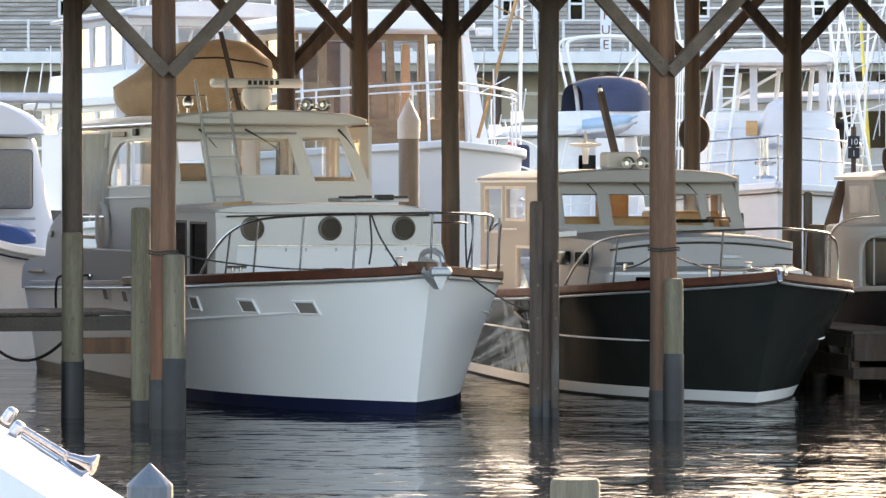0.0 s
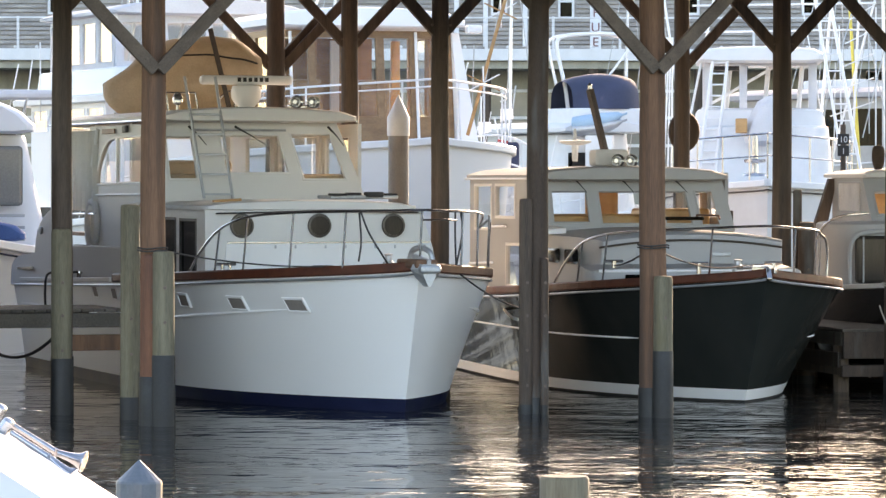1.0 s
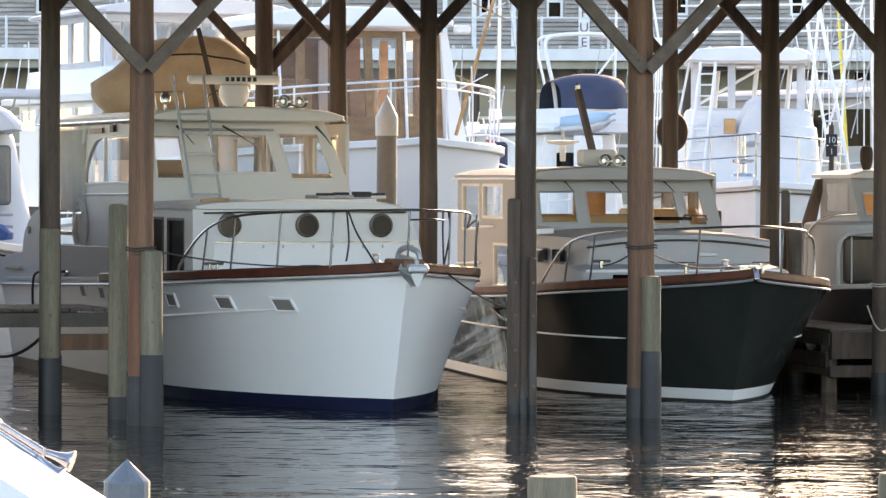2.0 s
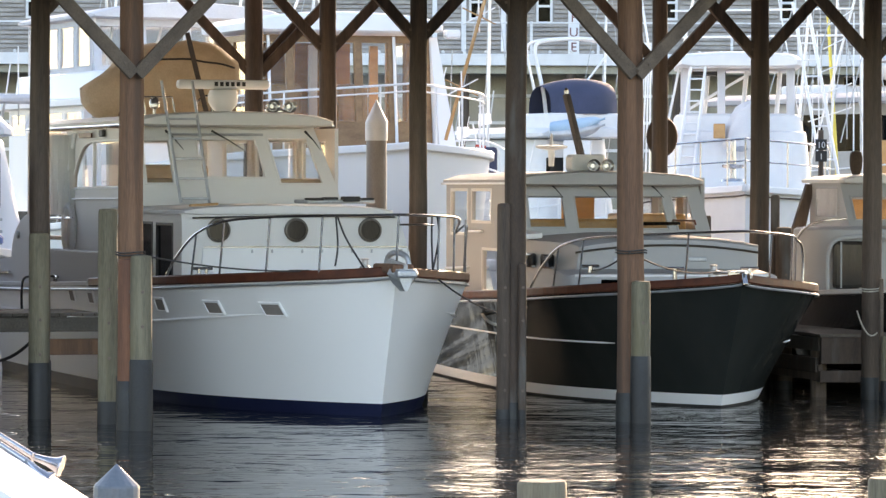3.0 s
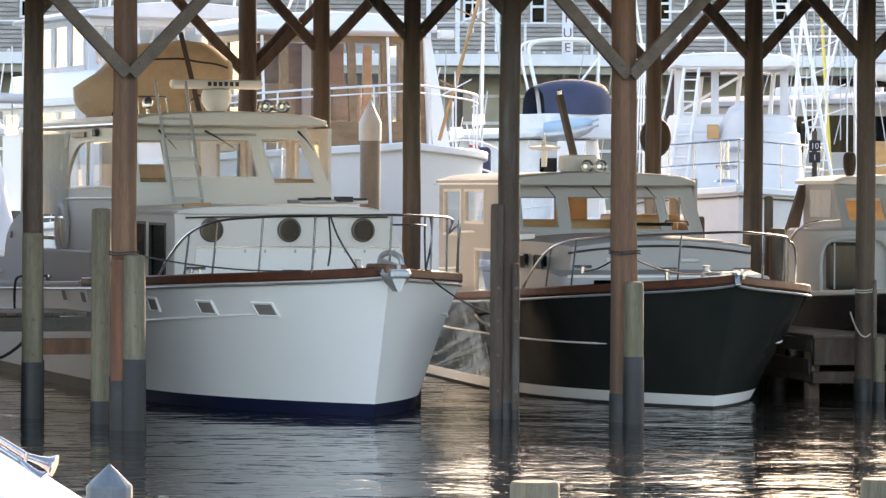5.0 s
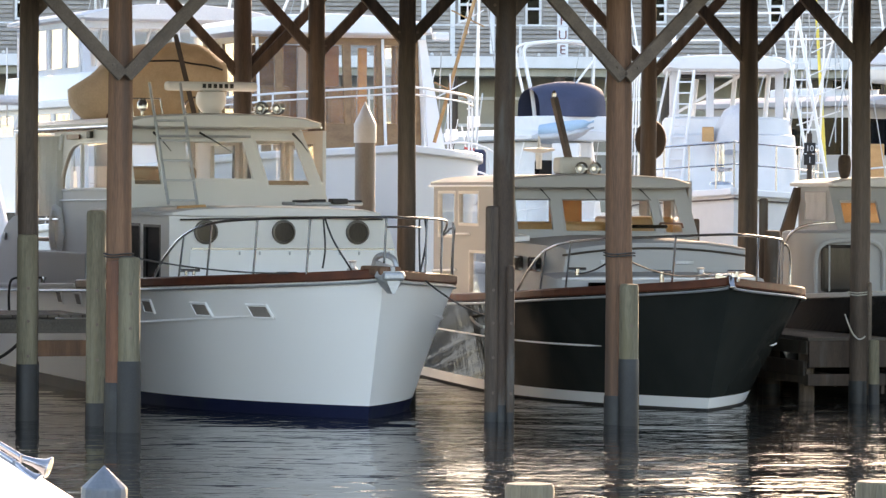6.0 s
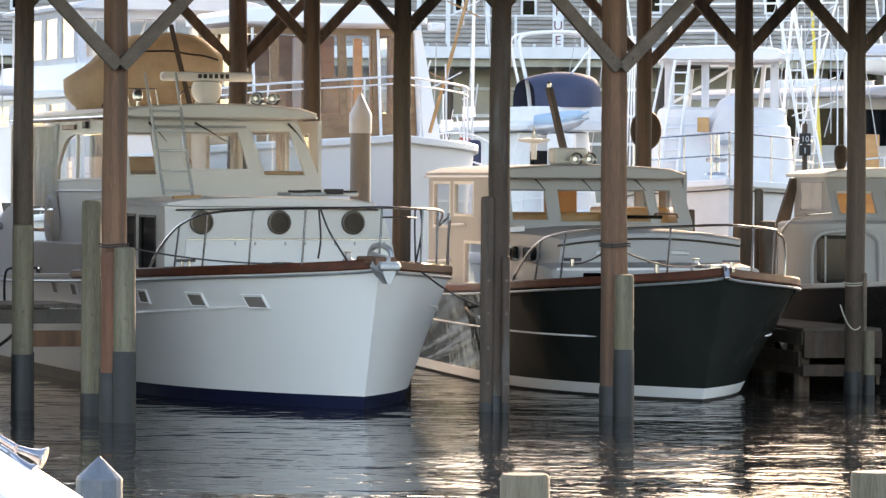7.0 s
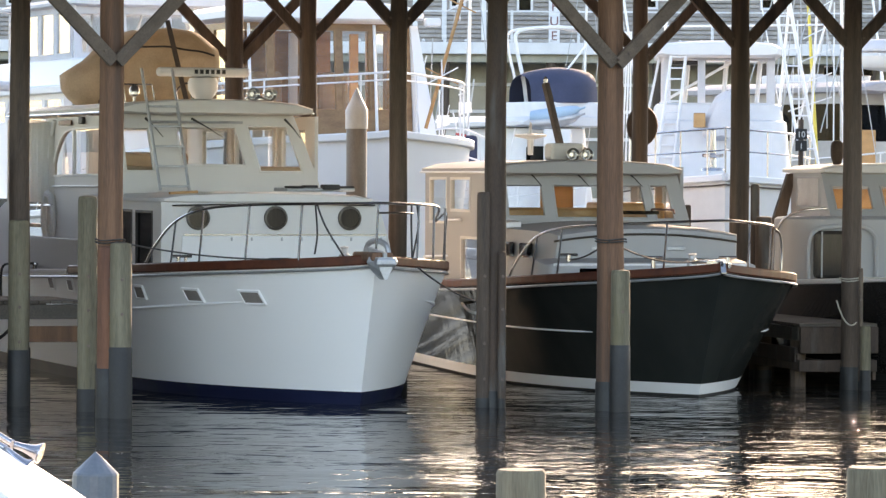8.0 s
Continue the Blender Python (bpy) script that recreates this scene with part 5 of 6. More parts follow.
def sport_fisher():
    h = Hull(15, 0.7, 1.95, 1.85, 5.0, 5.2, 2.8, 2.7, 2.85, 2.5, 1.1)
    ob = plain_boat("sport_fishing_boat", pose(6.5, 82, 0, 0, 0, -3), "white sport fishing boat with a tower and clear curtains", h, GEL_WHITE_DIM, SHADE_WOOD)
    rounded_cabin("deckhouse", ob, -1.5, 1.5, 4.0, 10, 2.6, 4.0, 0.5, GEL_WHITE_DIM, "smooth white deckhouse", 0.12)
    rounded_cabin("bridge_coaming", ob, -1.35, 1.35, 4.6, 9.4, 3.95, 4.35, 0.5, GEL_WHITE_DIM, "", 0.05)
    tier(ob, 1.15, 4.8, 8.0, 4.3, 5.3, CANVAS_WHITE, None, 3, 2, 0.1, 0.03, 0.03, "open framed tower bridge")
    part("hardtop", roof_slab(1.30, 4.3, 8.6, 5.42, 0.26, 0.08, 0.2), GEL_WHITE_DIM, ob, "white hardtop", smooth=True)
    for x in (-0.7, 0.1, 0.8):
        part("top_post", tube([(x, 5.6, 4.3), (x + 0.1, 6.0, 5.35)], 0.05, 8), GEL_WHITE_DIM, ob)
    part("top_brace", bar((-1.2, 5.5, 4.35), (0.5, 5.5, 5.35), 0.05, 0.06), ALU, ob)
    part("electronics", boxed((-0.6, 5.4, 5.22), (0.7, 0.3, 0.14), None, 0.04), RUBBER, ob)
    # tower ladders
    for x0, x1, y, z1 in ((-1.30, -0.98, 3.9, 5.4), (1.66, 1.05, 3.0, 6.6)):
        rail = part("tower_ladder", tube([(x0, y, 2.9), (x1, y + 0.5, z1)], 0.032, 8), ALU, ob, "white tube ladder of the tower")
        part("ladder_rail", tube([(x0 + 0.34, y, 2.9), (x1 + 0.30, y + 0.5, z1)], 0.032, 8), ALU, rail)
        n = 11
        for k in range(n):
            t = (k + 0.5) / n
            xx, zz, yy = x0 + (x1 - x0) * t, 2.9 + (z1 - 2.9) * t, y + 0.5 * t
            part("rung", tube([(xx, yy, zz), (xx + 0.33, yy, zz)], 0.02, 6), ALU, rail)
    for x0, x1 in ((1.5, 2.6), (2.0, 1.3), (-1.5, -2.1), (-1.6, -0.8), (1.9, 2.1)):
        part("tower_tube", tube([(x0, 5.2, 3.4), (x1, 5.8, 7.4)], 0.03, 6), ALU, ob)
    for z in (5.95, 6.5):
        part("tower_tube", tube([(-1.4, 5.5, z), (2.4, 5.5, z + 0.05)], 0.025, 6), ALU, ob)
    rnd = random.Random(11)
    for k in range(7):
        x = rnd.uniform(1.2, 3.2)
        part("tower_stay", tube([(x, 5.0, 3.2 + rnd.uniform(0, 1)), (x + rnd.uniform(-0.7, 0.7), 5.4, rnd.uniform(5.2, 7.2))], rnd.uniform(0.008, 0.018), 6), ALU if k % 3 else GALV, ob)
    for k in range(5):
        part("tower_brace", tube([(1.45 + 0.1 * k, 5.3, 4.2 + 0.5 * k), (2.35, 5.3, 4.5 + 0.5 * k)], 0.016, 6), ALU, ob)
    # draped cover, windlass and box
    bm = bmesh.new()
    loops = []
    for k, (r, z) in enumerate(((0.34, 3.62), (0.42, 3.8), (0.40, 4.05), (0.36, 4.25), (0.32, 4.42), (0.18, 4.52), (0.02, 4.55))):
        loops.append([Vector((0.12 + 0.25 * (z - 4.0) + r * (1 + 0.14 * math.sin(5 * a + k * 0.4)) * math.cos(a), 3.7 + 0.6 * r * math.sin(a), z + 0.06 * math.sin(3 * a))) for a in (2 * math.pi * j / 30 for j in range(30))])
    part("chair_cover", rings(bm, loops), CANVAS_WHITE, ob, "white canvas cover draped over a chair", smooth=True)
    part("wooden_box", boxed((-0.42, 3.6, 3.98), (0.24, 0.25, 0.3), pose(0, 0, 0), 0.02), OAK, ob)
    part("windlass", lathe([(0.24, 2.95), (0.22, 3.0), (0.07, 3.02), (0.06, 3.2), (0.20, 3.22), (0.21, 3.27), (0.06, 3.30), (0.05, 3.75), (0.0001, 3.78)], 16, None, pose(-0.2, 1.2, 0)), STEEL, ob, "steel windlass with a brown wheel", smooth=True)
    part("windlass_bar", boxed((-0.2, 1.18, 3.26), (0.42, 0.1, 0.05), None, 0.015), TEAK, ob)
    bow_rail(ob, h, 0.5, 0.95, 6, STEEL)
    part("flag_staff", tube([(0.12, -1.7, 2.2), (0.07, -1.7, 2.95)], 0.012, 6), STEEL, ob)
    part("flag", rings(bmesh.new(), [[(0.13, -1.7, 2.15), (0.17, -1.7, 2.15)], [(0.07, -1.72, 2.4), (0.2, -1.76, 2.38)], [(0.07, -1.7, 2.7), (0.11, -1.7, 2.72)]], False, False), FLAG_RED, ob, "small furled red flag")


sport_fisher()


def far_boats():
    h = Hull(11, 1.0, 1.45, 1.2, 4.0, 5.5, 2.8, 2.0, 2.3, 1.6)
    ob = plain_boat("sedan_cruiser", pose(5.4, 106, 0, 0, 0, 24), "white cruiser with a navy canvas bridge cover", h, GEL_WHITE_DIM, GEL_NAVY)
    rounded_cabin("cabin", ob, -1.15, 1.15, 2.6, 8, 2.0, 4.1, 0.4, GEL_WHITE_DIM, "", 0.2)
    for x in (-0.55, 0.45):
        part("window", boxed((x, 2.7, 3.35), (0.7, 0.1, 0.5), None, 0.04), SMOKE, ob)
    part("bridge", roof_slab(1.35, 2.2, 8, 4.2, 0.2, 0.12, 0.2), GEL_WHITE_DIM, ob, smooth=True)
    bm = bmesh.new()
    loops = []
    for k in range(9):
        t = k / 8
        f = math.sin(math.pi * (0.12 + 0.76 * t)) ** 0.6
        loops.append([Vector((-0.75 + 1.9 * t, 3.4 + 1.2 * f * math.cos(a), 4.72 + (0.52 + 0.36 * f + 0.10 * t) * max(0, math.sin(a)) ** 0.6)) for a in (math.pi * j / 12 for j in range(13))])
    rounded_cabin("bridge_coaming", ob, -0.9, 1.25, 2.3, 4.8, 4.25, 4.74, 0.3, GEL_WHITE_DIM)
    part("bridge_cover", rings(bm, loops, False), CANVAS_NAVY, ob, "navy canvas bridge cover", smooth=True)
    for d, r in ((0.0, 0.055), (0.5, 0.04)):
        part("radar_arch", tube(smooth_path([(-0.28, 4 + d, 4.7), (-0.36, 4 + d, 5.28), (-0.50, 4.05 + d, 5.95), (-0.57, 4.08 + d, 6.42), (-0.46, 4.05 + d, 6.6), (-0.15, 3.92 + d, 6.67), (0.61, 3.6 + d, 6.7), (1.3, 3.3 + d, 6.6)], 5), r, 8), ALU, ob, "white tube radar arch", smooth=True)
    part("whip", tube([(0.0, 3, 5.1), (1.0, 3, 6.3)], 0.03, 6), ALU, ob)
    for k in range(6):
        part("stay", tube([(0.9 + 0.12 * k, 1.6, 2.4), (2.0 + 0.05 * k, 3.0, 6.6)], 0.022, 6), ALU, ob)
    bow_rail(ob, h, 0.5, 0.9, 6)
    # inflatable on its bow
    tender = thing("tender", pose(4.25, 107.2, 4.18, 0, 0, -10), "grey inflatable tender with a pale blue cover", "dinghy")
    loops = []
    for k in range(13):
        t = k / 12
        r = 0.17 * math.sin(math.pi * min(1, 0.18 + t * 0.9)) ** 0.5 + 0.03
        loops.append([Vector((-0.7 + 1.4 * t, r * 1.3 * math.cos(a), 0.25 * t * t + r * math.sin(a))) for a in (2 * math.pi * j / 12 for j in range(12))])
    part("tube", rings(bmesh.new(), loops), GALV, tender, smooth=True)
    part("cover", rings(bmesh.new(), [[p + Vector((0, 0, 0.16)) for p in l] for l in loops]), CANVAS_SKY, tender, smooth=True)
    part("chock", boxed((0, 0.0, -1.1), (0.7, 0.3, 1.9), None, 0.02), GEL_WHITE_DIM, tender)
    # trawler behind the sign
    h = Hull(15, 1.2, 2.3, 2.0, 4.8, 6.5, 2.8, 2.0, 3.0, 2.2)
    ob = plain_boat("motor_trawler", pose(14.6, 100, 0, 0, 0, 30), "white trawler with a dark stripe and side windows", h, GEL_WHITE_DIM, SHADE_WOOD)
    tier(ob, 2.0, 3.4, 10, 2.6, 4.9, GEL_SAND, SMOKE, 3, 4, 0.15, 0.48, 0.10)
    part("boat_deck", roof_slab(2.3, 2.6, 10.5, 5.0, 0.22, 0.12, 0.2), CANVAS_GREY, ob, smooth=True)
    part("door", boxed((-1.6, 3.42, 3.5), (0.6, 0.08, 1.0), None, 0.02), OAK, ob)
    rounded_cabin("upper_house", ob, -0.9, 0.9, 6.4, 9, 5.0, 5.42, 0.3, GEL_WHITE_DIM)
    part("upper_windscreen", boxed((0, 6.3, 5.5), (1.5, 0.05, 0.22), pose(0, 0, 0), 0.02), SMOKE, ob)
    for x in (-1.6, -0.8, 0.0, 0.8, 1.6):
        part("deck_rail_post", tube([(x, 2.8, 5.1), (x, 2.8, 5.75)], 0.02, 6), ALU, ob)
    part("deck_rail", tube([(-1.8, 2.8, 5.75), (1.8, 2.8, 5.75)], 0.022, 6), ALU, ob)
    for k in range(4):
        part("mast_stay", tube([(-3.2 + 1.5 * k, 2, 2.5), (-1.8 + 0.7 * k, 4, 8.0)], 0.03, 6), ALU, ob)
    bow_rail(ob, h, 0.6, 0.9, 7)
    # its boat on the upper deck
    skiff = thing("skiff", pose(12.75, 97.5, 5.75, 0, 0, -6), "white skiff carried on an upper deck", "dinghy")
    loops = []
    for k in range(11):
        t = k / 10
        w = 0.7 * (1 - (1 - min(1, (t + 0.05) * 1.4)) ** 2.2)
        loops.append([Vector((-2 + 4 * t, w * math.cos(a), 0.55 * math.sin(a) * (0.5 + 0.5 * min(1, t * 2)) - 0.1 * (1 - t))) for a in (math.pi + math.pi * j / 10 for j in range(11))])
    part("hull", rings(bmesh.new(), loops, False), GEL_WHITE_DIM, skiff, smooth=True)
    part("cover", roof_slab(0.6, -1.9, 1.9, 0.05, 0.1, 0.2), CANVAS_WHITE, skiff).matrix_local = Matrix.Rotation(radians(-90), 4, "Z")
    part("cradle", boxed((0.3, 0.0, -0.7), (2.0, 0.4, 0.5), None, 0.02), GEL_WHITE_DIM, skiff)
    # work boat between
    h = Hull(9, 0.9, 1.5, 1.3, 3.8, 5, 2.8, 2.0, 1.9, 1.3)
    ob = plain_boat("centre_console", pose(1.6, 93, 0, 0, 0, 8), "small white fishing boat with rod holders", h, GEL_WHITE_DIM)
    part("console", boxed((0.3, 3.6, 2.4), (1.0, 0.8, 1.3), None, 0.1), GEL_WHITE_DIM, ob)
    part("engine_cover", boxed((0.55, 3.1, 3.4), (0.5, 0.4, 0.7), None, 0.08), CANVAS_NAVY, ob)
    for k in range(7):
        x = -1.2 + 0.38 * k
        part("rod", tube([(x, 3.0, 2.0), (x + 0.5 * math.sin(k * 2.1), 3.2, 4.6 + 0.5 * math.cos(k * 1.7))], 0.02, 6), ALU if k % 2 else GALV, ob)
    rnd = random.Random(7)
    for k in range(16):
        x, z = rnd.uniform(-1.4, 1.3), rnd.uniform(3.6, 6.4)
        part("rod", tube([(x, rnd.uniform(2.2, 4.5), 1.9), (x + rnd.uniform(-0.9, 0.9), 3.2, z)], rnd.uniform(0.008, 0.02), 6), (ALU, GALV, GEL_WHITE_DIM, OAK)[k % 4], ob)
    for k in range(4):
        part("flag_stripe", boxed((-0.28, 1.9, 3.75 - 0.06 * k), (0.24 - 0.02 * k, 0.012, 0.055), pose(0, 0, 0, 0, 8, 0), 0), FLAG_RED if k % 2 == 0 else CANVAS_WHITE, ob)
    for z in (2.6, 3.1, 3.7):
        part("arch", tube(smooth_path([(-1.2, 2.6, z - 0.5), (-0.9, 2.5, z), (0.2, 2.4, z + 0.2), (1.0, 2.5, z - 0.1), (1.2, 2.6, z - 0.7)], 4), 0.025, 6), ALU, ob)
    for k in range(3):
        part("pennant", rings(bmesh.new(), [[(0.3 - 0.5 * k, 2.6, 4.2 - 0.3 * k), (0.3 - 0.5 * k, 2.6, 4.5 - 0.3 * k)], [(0.62 - 0.5 * k, 2.7, 4.28 - 0.3 * k), (0.6 - 0.5 * k, 2.7, 4.5 - 0.3 * k)]], False, False), CANVAS_WHITE, ob)
    bow_rail(ob, h, 0.5, 0.7, 5)


far_boats()


def mast(x, y, top, lean, skin, label, stays=3):
    ob = thing("mast", pose(x, y, 0), label, "mast", "masts and poles")
    part("pole", tube([(0, 0, 0.2), (lean, 0, top)], [0.045, 0.03], 8), skin, ob)
    for k in range(stays):
        part("stay", tube([(lean * 0.95, 0, top * 0.95), (-1.2 + 1.1 * k, 0.3, 1.5)], 0.012, 5), GALV, ob)
    part("foot", boxed((0, 0, 0.1), (0.4, 0.4, 0.6), None, 0.03), GEL_WHITE, ob)


for x, y, top, lean, skin in ((9.5, 92, 9, -0.55, STRAP), (1.75, 98, 9, 0.1, ALU), (8.4, 95, 9.5, 0.8, ALU), (10.4, 96, 9, -0.2, ALU), (5.4, 120, 10, 0.2, ALU), (-3.2, 108, 9.5, 0.9, ALU), (6.1, 110, 9, -0.4, ALU), (-6.9, 95, 8, 0.05, GALV)):
    mast(x, y, top, lean, skin, "yellow halyard pole with wire stays" if skin == STRAP else "slim white mast with wire stays")


def fairway_pile():
    ob = thing("fairway_pile", pose(-0.54, 66.5, 0), "grey-brown pile with a white conical cap", "piling")
    part("shaft", lathe([(0.165, -1), (0.163, 1.5), (0.16, 3.62)], 20), PLASTIC, ob, smooth=True)
    part("cap", lathe([(0.178, 3.55), (0.178, 3.84), (0.165, 3.87), (0.004, 4.20)], 20), CAP_WHITE, ob, "white conical cap", smooth=True)


fairway_pile()


def hung_disc(x, y, z, rx, rz, label):
    """A dark oval ring cover hung on the back of a shed post."""
    ob = thing("ring_cover", pose(x, y, z), label, "ring cover")
    loops = []
    for k, (f, d) in enumerate(((0.75, -0.07), (0.95, -0.05), (1.0, 0.0), (0.95, 0.05), (0.75, 0.07))):
        loops.append([Vector((rx * f * math.cos(a), d, rz * f * math.sin(a))) for a in (2 * math.pi * j / 22 for j in range(22))])
    part("cover", rings(bmesh.new(), loops), TIMBER, ob, smooth=True)
    part("hook", tube([(0, 0, rz * 0.9), (0.05, -0.1, rz + 0.08)], 0.015, 6), RUST, ob)


hung_disc(3.95, 66.25, 3.62, 0.25, 0.32, "dark brown round ring cover hung on a post")


def slip_sign():
    ob = thing("slip_sign", pose(7.6, 78.0, 0), "black slip number board on a post", "sign")
    part("post", tube([(0, 0.05, -1), (0, 0.05, 3.9)], 0.05, 8), TIMBER, ob)
    for z, words in ((3.63, "10"), (3.415, "1")):
        board = part("board", boxed((0, 0, z), (0.215, 0.03, 0.20), None, 0.006), INK_BLACK, ob)
        font = bpy.data.curves.new("digits", "FONT")
        font.body, font.size, font.extrude, font.align_x = words, 0.155, 0.004, "CENTER"
        text = new("digits", font)
        text.data.materials.append(TRIM)
        text.matrix_basis = pose(0.0, -0.022, z - 0.058, 90)
        text.parent = board


slip_sign()


# ---- the building on the far shore ----
def harbour_building():
    Y = 160.0
    ob = thing("harbour_building", pose(0, Y, 0), "grey shingled waterfront building with a raised walkway", "building", kind="structure")
    wins = [(-21, 9.2), (-17.5, 9.2), (-14.6, 9.2), (2.2, 9.2), (4.75, 9.05), (9.5, 9.2), (14.0, 9.2), (18.5, 9.2)]
    op = [(x + 40, z - 7.9, x + 40.62, z - 7.9 + 1.35) for x, z in wins]
    wall = panel("wall", ob, (-40, 0, 7.9), (1, 0, 0), (0, 0, 1), (75, 6.0), op, SHINGLE, SMOKE, TRIM, 0.3, "grey shingle wall", 0.09, (0.5,))
    # overlapping courses of siding
    for k in range(26):
        z = 7.98 + 0.17 * k
        cuts = sorted([(a + -40.06, b + -39.94) for a, z0, b, z1 in op if z0 - 0.05 < z - 7.9 < z1 + 0.05])
        x = -40.0
        for a, b in cuts + [(35.0, 35.0)]:
            if a - x > 0.05:
                part("course", bar((x, -0.05 - 0.02 * (k % 2), z), (a, -0.05 - 0.02 * (k % 2), z), 0.09, 0.125, None, 0.01), SHINGLE, wall)
            x = b
    part("walkway", boxed((-2.5, -1.2, 7.62), (75, 2.4, 0.44), None, 0.02), TRIM, ob, "white walkway edge")
    part("soffit", boxed((-2.5, -1.1, 7.25), (75, 2.0, 0.3), None, 0.02), BOARD_OLIVE, ob)
    for k in range(30):
        part("railing_post", boxed((-38 + 2.5 * k, -2.35, 8.4), (0.10, 0.08, 1.3), None, 0.01), TRIM, ob)
    part("top_rail", boxed((-2.5, -2.35, 9.0), (75, 0.06, 0.06), None, 0.01), TRIM, ob)
    for k in range(90):
        part("rail_lamp", lathe([(0.06, 7.86), (0.07, 7.92), (0.02, 7.97)], 6, None, pose(-38 + 0.8 * k, -2.3, 0)), CAP_WHITE, ob)
    for k in range(20):
        part("pier_post", tube([(-38 + 4 * k, -1.9, -1), (-38 + 4 * k, -1.9, 7.2)], 0.2, 10), TIMBER, ob)
    panel("ground_floor", ob, (-40, 1.0, 2.0), (1, 0, 0), (0, 0, 1), (75, 5.2), [(2 + 5 * k, 1.2, 5.6 + 5 * k, 4.4) for k in range(14)], BOARD_OLIVE, GREY_PANE, TRIM, 0.3, "olive-grey boarded ground floor", 0.12, (0.33, 0.66))
    part("quay", boxed((-2.5, 4.0, 0.7), (90, 14, 2.6), None, 0.05), PLANK, ob, "timber quay")
    part("roof", boxed((-2.5, 4.0, 14.0), (76, 9, 0.3), None, 0.02), ROOFING, ob)
    part("back_wall", boxed((-2.5, 8.2, 8), (75, 0.3, 12), None, 0.02), SHINGLE, ob)
    for x in (0.9, 2.0, 3.5, 8.0):
        part("corner_board", boxed((x, -0.1, 10.5), (0.18, 0.1, 5.0), None, 0.01), TRIM, ob)
    sign = part("sign_board", boxed((6.17, -0.13, 8.95), (0.42, 0.06, 2.6), None, 0.01), TRIM, ob, "white vertical board with red letters")
    for k, c in enumerate("FUEL"):
        font = bpy.data.curves.new("letter", "FONT")
        font.body, font.size, font.extrude, font.align_x = c, 0.50, 0.01, "CENTER"
        t = new("letter", font)
        t.data.materials.append(INK_RED)
        t.matrix_basis = pose(6.17, -0.17, 9.12 - 0.56 * k, 90)
        t.parent = sign


harbour_building()


def far_shore():
    bm = bmesh.new()
    random.seed(4)
    xs = [-900 + 30 * k for k in range(61)]
    lo = [bm.verts.new((x, 700, -1)) for x in xs]
    hi = [bm.verts.new((x, 720, 9 + 5 * noise.noise(Vector((x * 0.02, 0, 0))) + 3 * noise.noise(Vector((x * 0.11, 3, 0))))) for x in xs]
    bk = [bm.verts.new((x, 900, -1)) for x in xs]
    for k in range(60):
        bm.faces.new((lo[k], lo[k + 1], hi[k + 1], hi[k]))
        bm.faces.new((hi[k], hi[k + 1], bk[k + 1], bk[k]))
    ob = part("far_shore", bm, SHADE_WOOD, None)
    tagged(ob, "low dark wooded shore on the horizon", "shore", kind="structure")


far_shore()


# ---- things on and about the white yacht ----
def covered_dinghy():
    ob = thing("dinghy", pose(-0.34, 51.6, 0, 0, 0, 18) @ pose(0.40, 11.9, 3.74, 0, 0, -8), "dinghy under a tan canvas cover on the hardtop", "dinghy")
    loops = []
    for k in range(25):
        t = k / 24
        full = (1 - (1 - min(1, (t + 0.012) / 0.42)) ** 2.4) ** 0.55 * (1 - 0.55 * max(0, (t - 0.72) / 0.28) ** 2.4)
        w = max(0.02, 0.70 * full)
        x = -1.28 + 2.34 * t
        mid = 0.47 + 0.24 * min(1, t / 0.42)
        low, high = mid - 0.64 * max(0.06, full), mid + (0.05 + 0.50 * math.sin(math.pi * min(1, 0.1 + 0.62 * t)) ** 1.3) * max(0.1, full ** 0.6)
        loop = []
        for j in range(28):
            a = 2 * math.pi * j / 28
            c, s = math.cos(a), math.sin(a)
            zz = mid + (high - mid) * s if s > 0 else mid + (mid - low) * s
            sag = 0.022 * math.sin(11 * t + 3 * a) * full + 0.014 * math.sin(31 * t) * max(0, s) + 0.05 * math.sin(2.5 * a + 1) * max(0, 1 - t / 0.2)
            loop.append(Vector((x, w * (abs(c) ** 0.8) * (1 if c > 0 else -1) + sag, zz + sag)))
        loops.append(loop)
    part("cover", rings(bmesh.new(), loops), CANVAS_TAN, ob, "tan canvas cover", smooth=True)
    part("strap", tube([l[12] + Vector((0, -0.012, 0)) for l in loops[11:-1]], 0.016, 6), RUBBER, ob, "dark hem line")
    for x in (-0.7, 0.7):
        part("chock", boxed((x, 0, 0.09), (0.12, 0.9, 0.22), None, 0.02), TEAK, ob, "wooden chock")
    part("davit", bar((0.55, -0.75, 0.0), (0.22, -0.75, 1.35), 0.05, 0.07), SHADE_WOOD, ob, "dark brown davit pole")
    for x in (-0.55, 0.45, 0.7):
        part("fitting", tube(smooth_path([(x, -0.62, 0.06), (x - 0.08, -0.66, 0.3), (x + 0.1, -0.68, 0.42), (x + 0.16, -0.66, 0.12)], 4), 0.018, 6), STEEL, ob, "bright steel fitting")
    return ob


dinghy = covered_dinghy()


def mooring_line(a, b, sag, skin, label, r=0.011):
    ob = part("mooring_line", tube(curve(a, b, sag), r, 6), skin, None)
    return tagged(ob, label, "rope", "mooring lines")


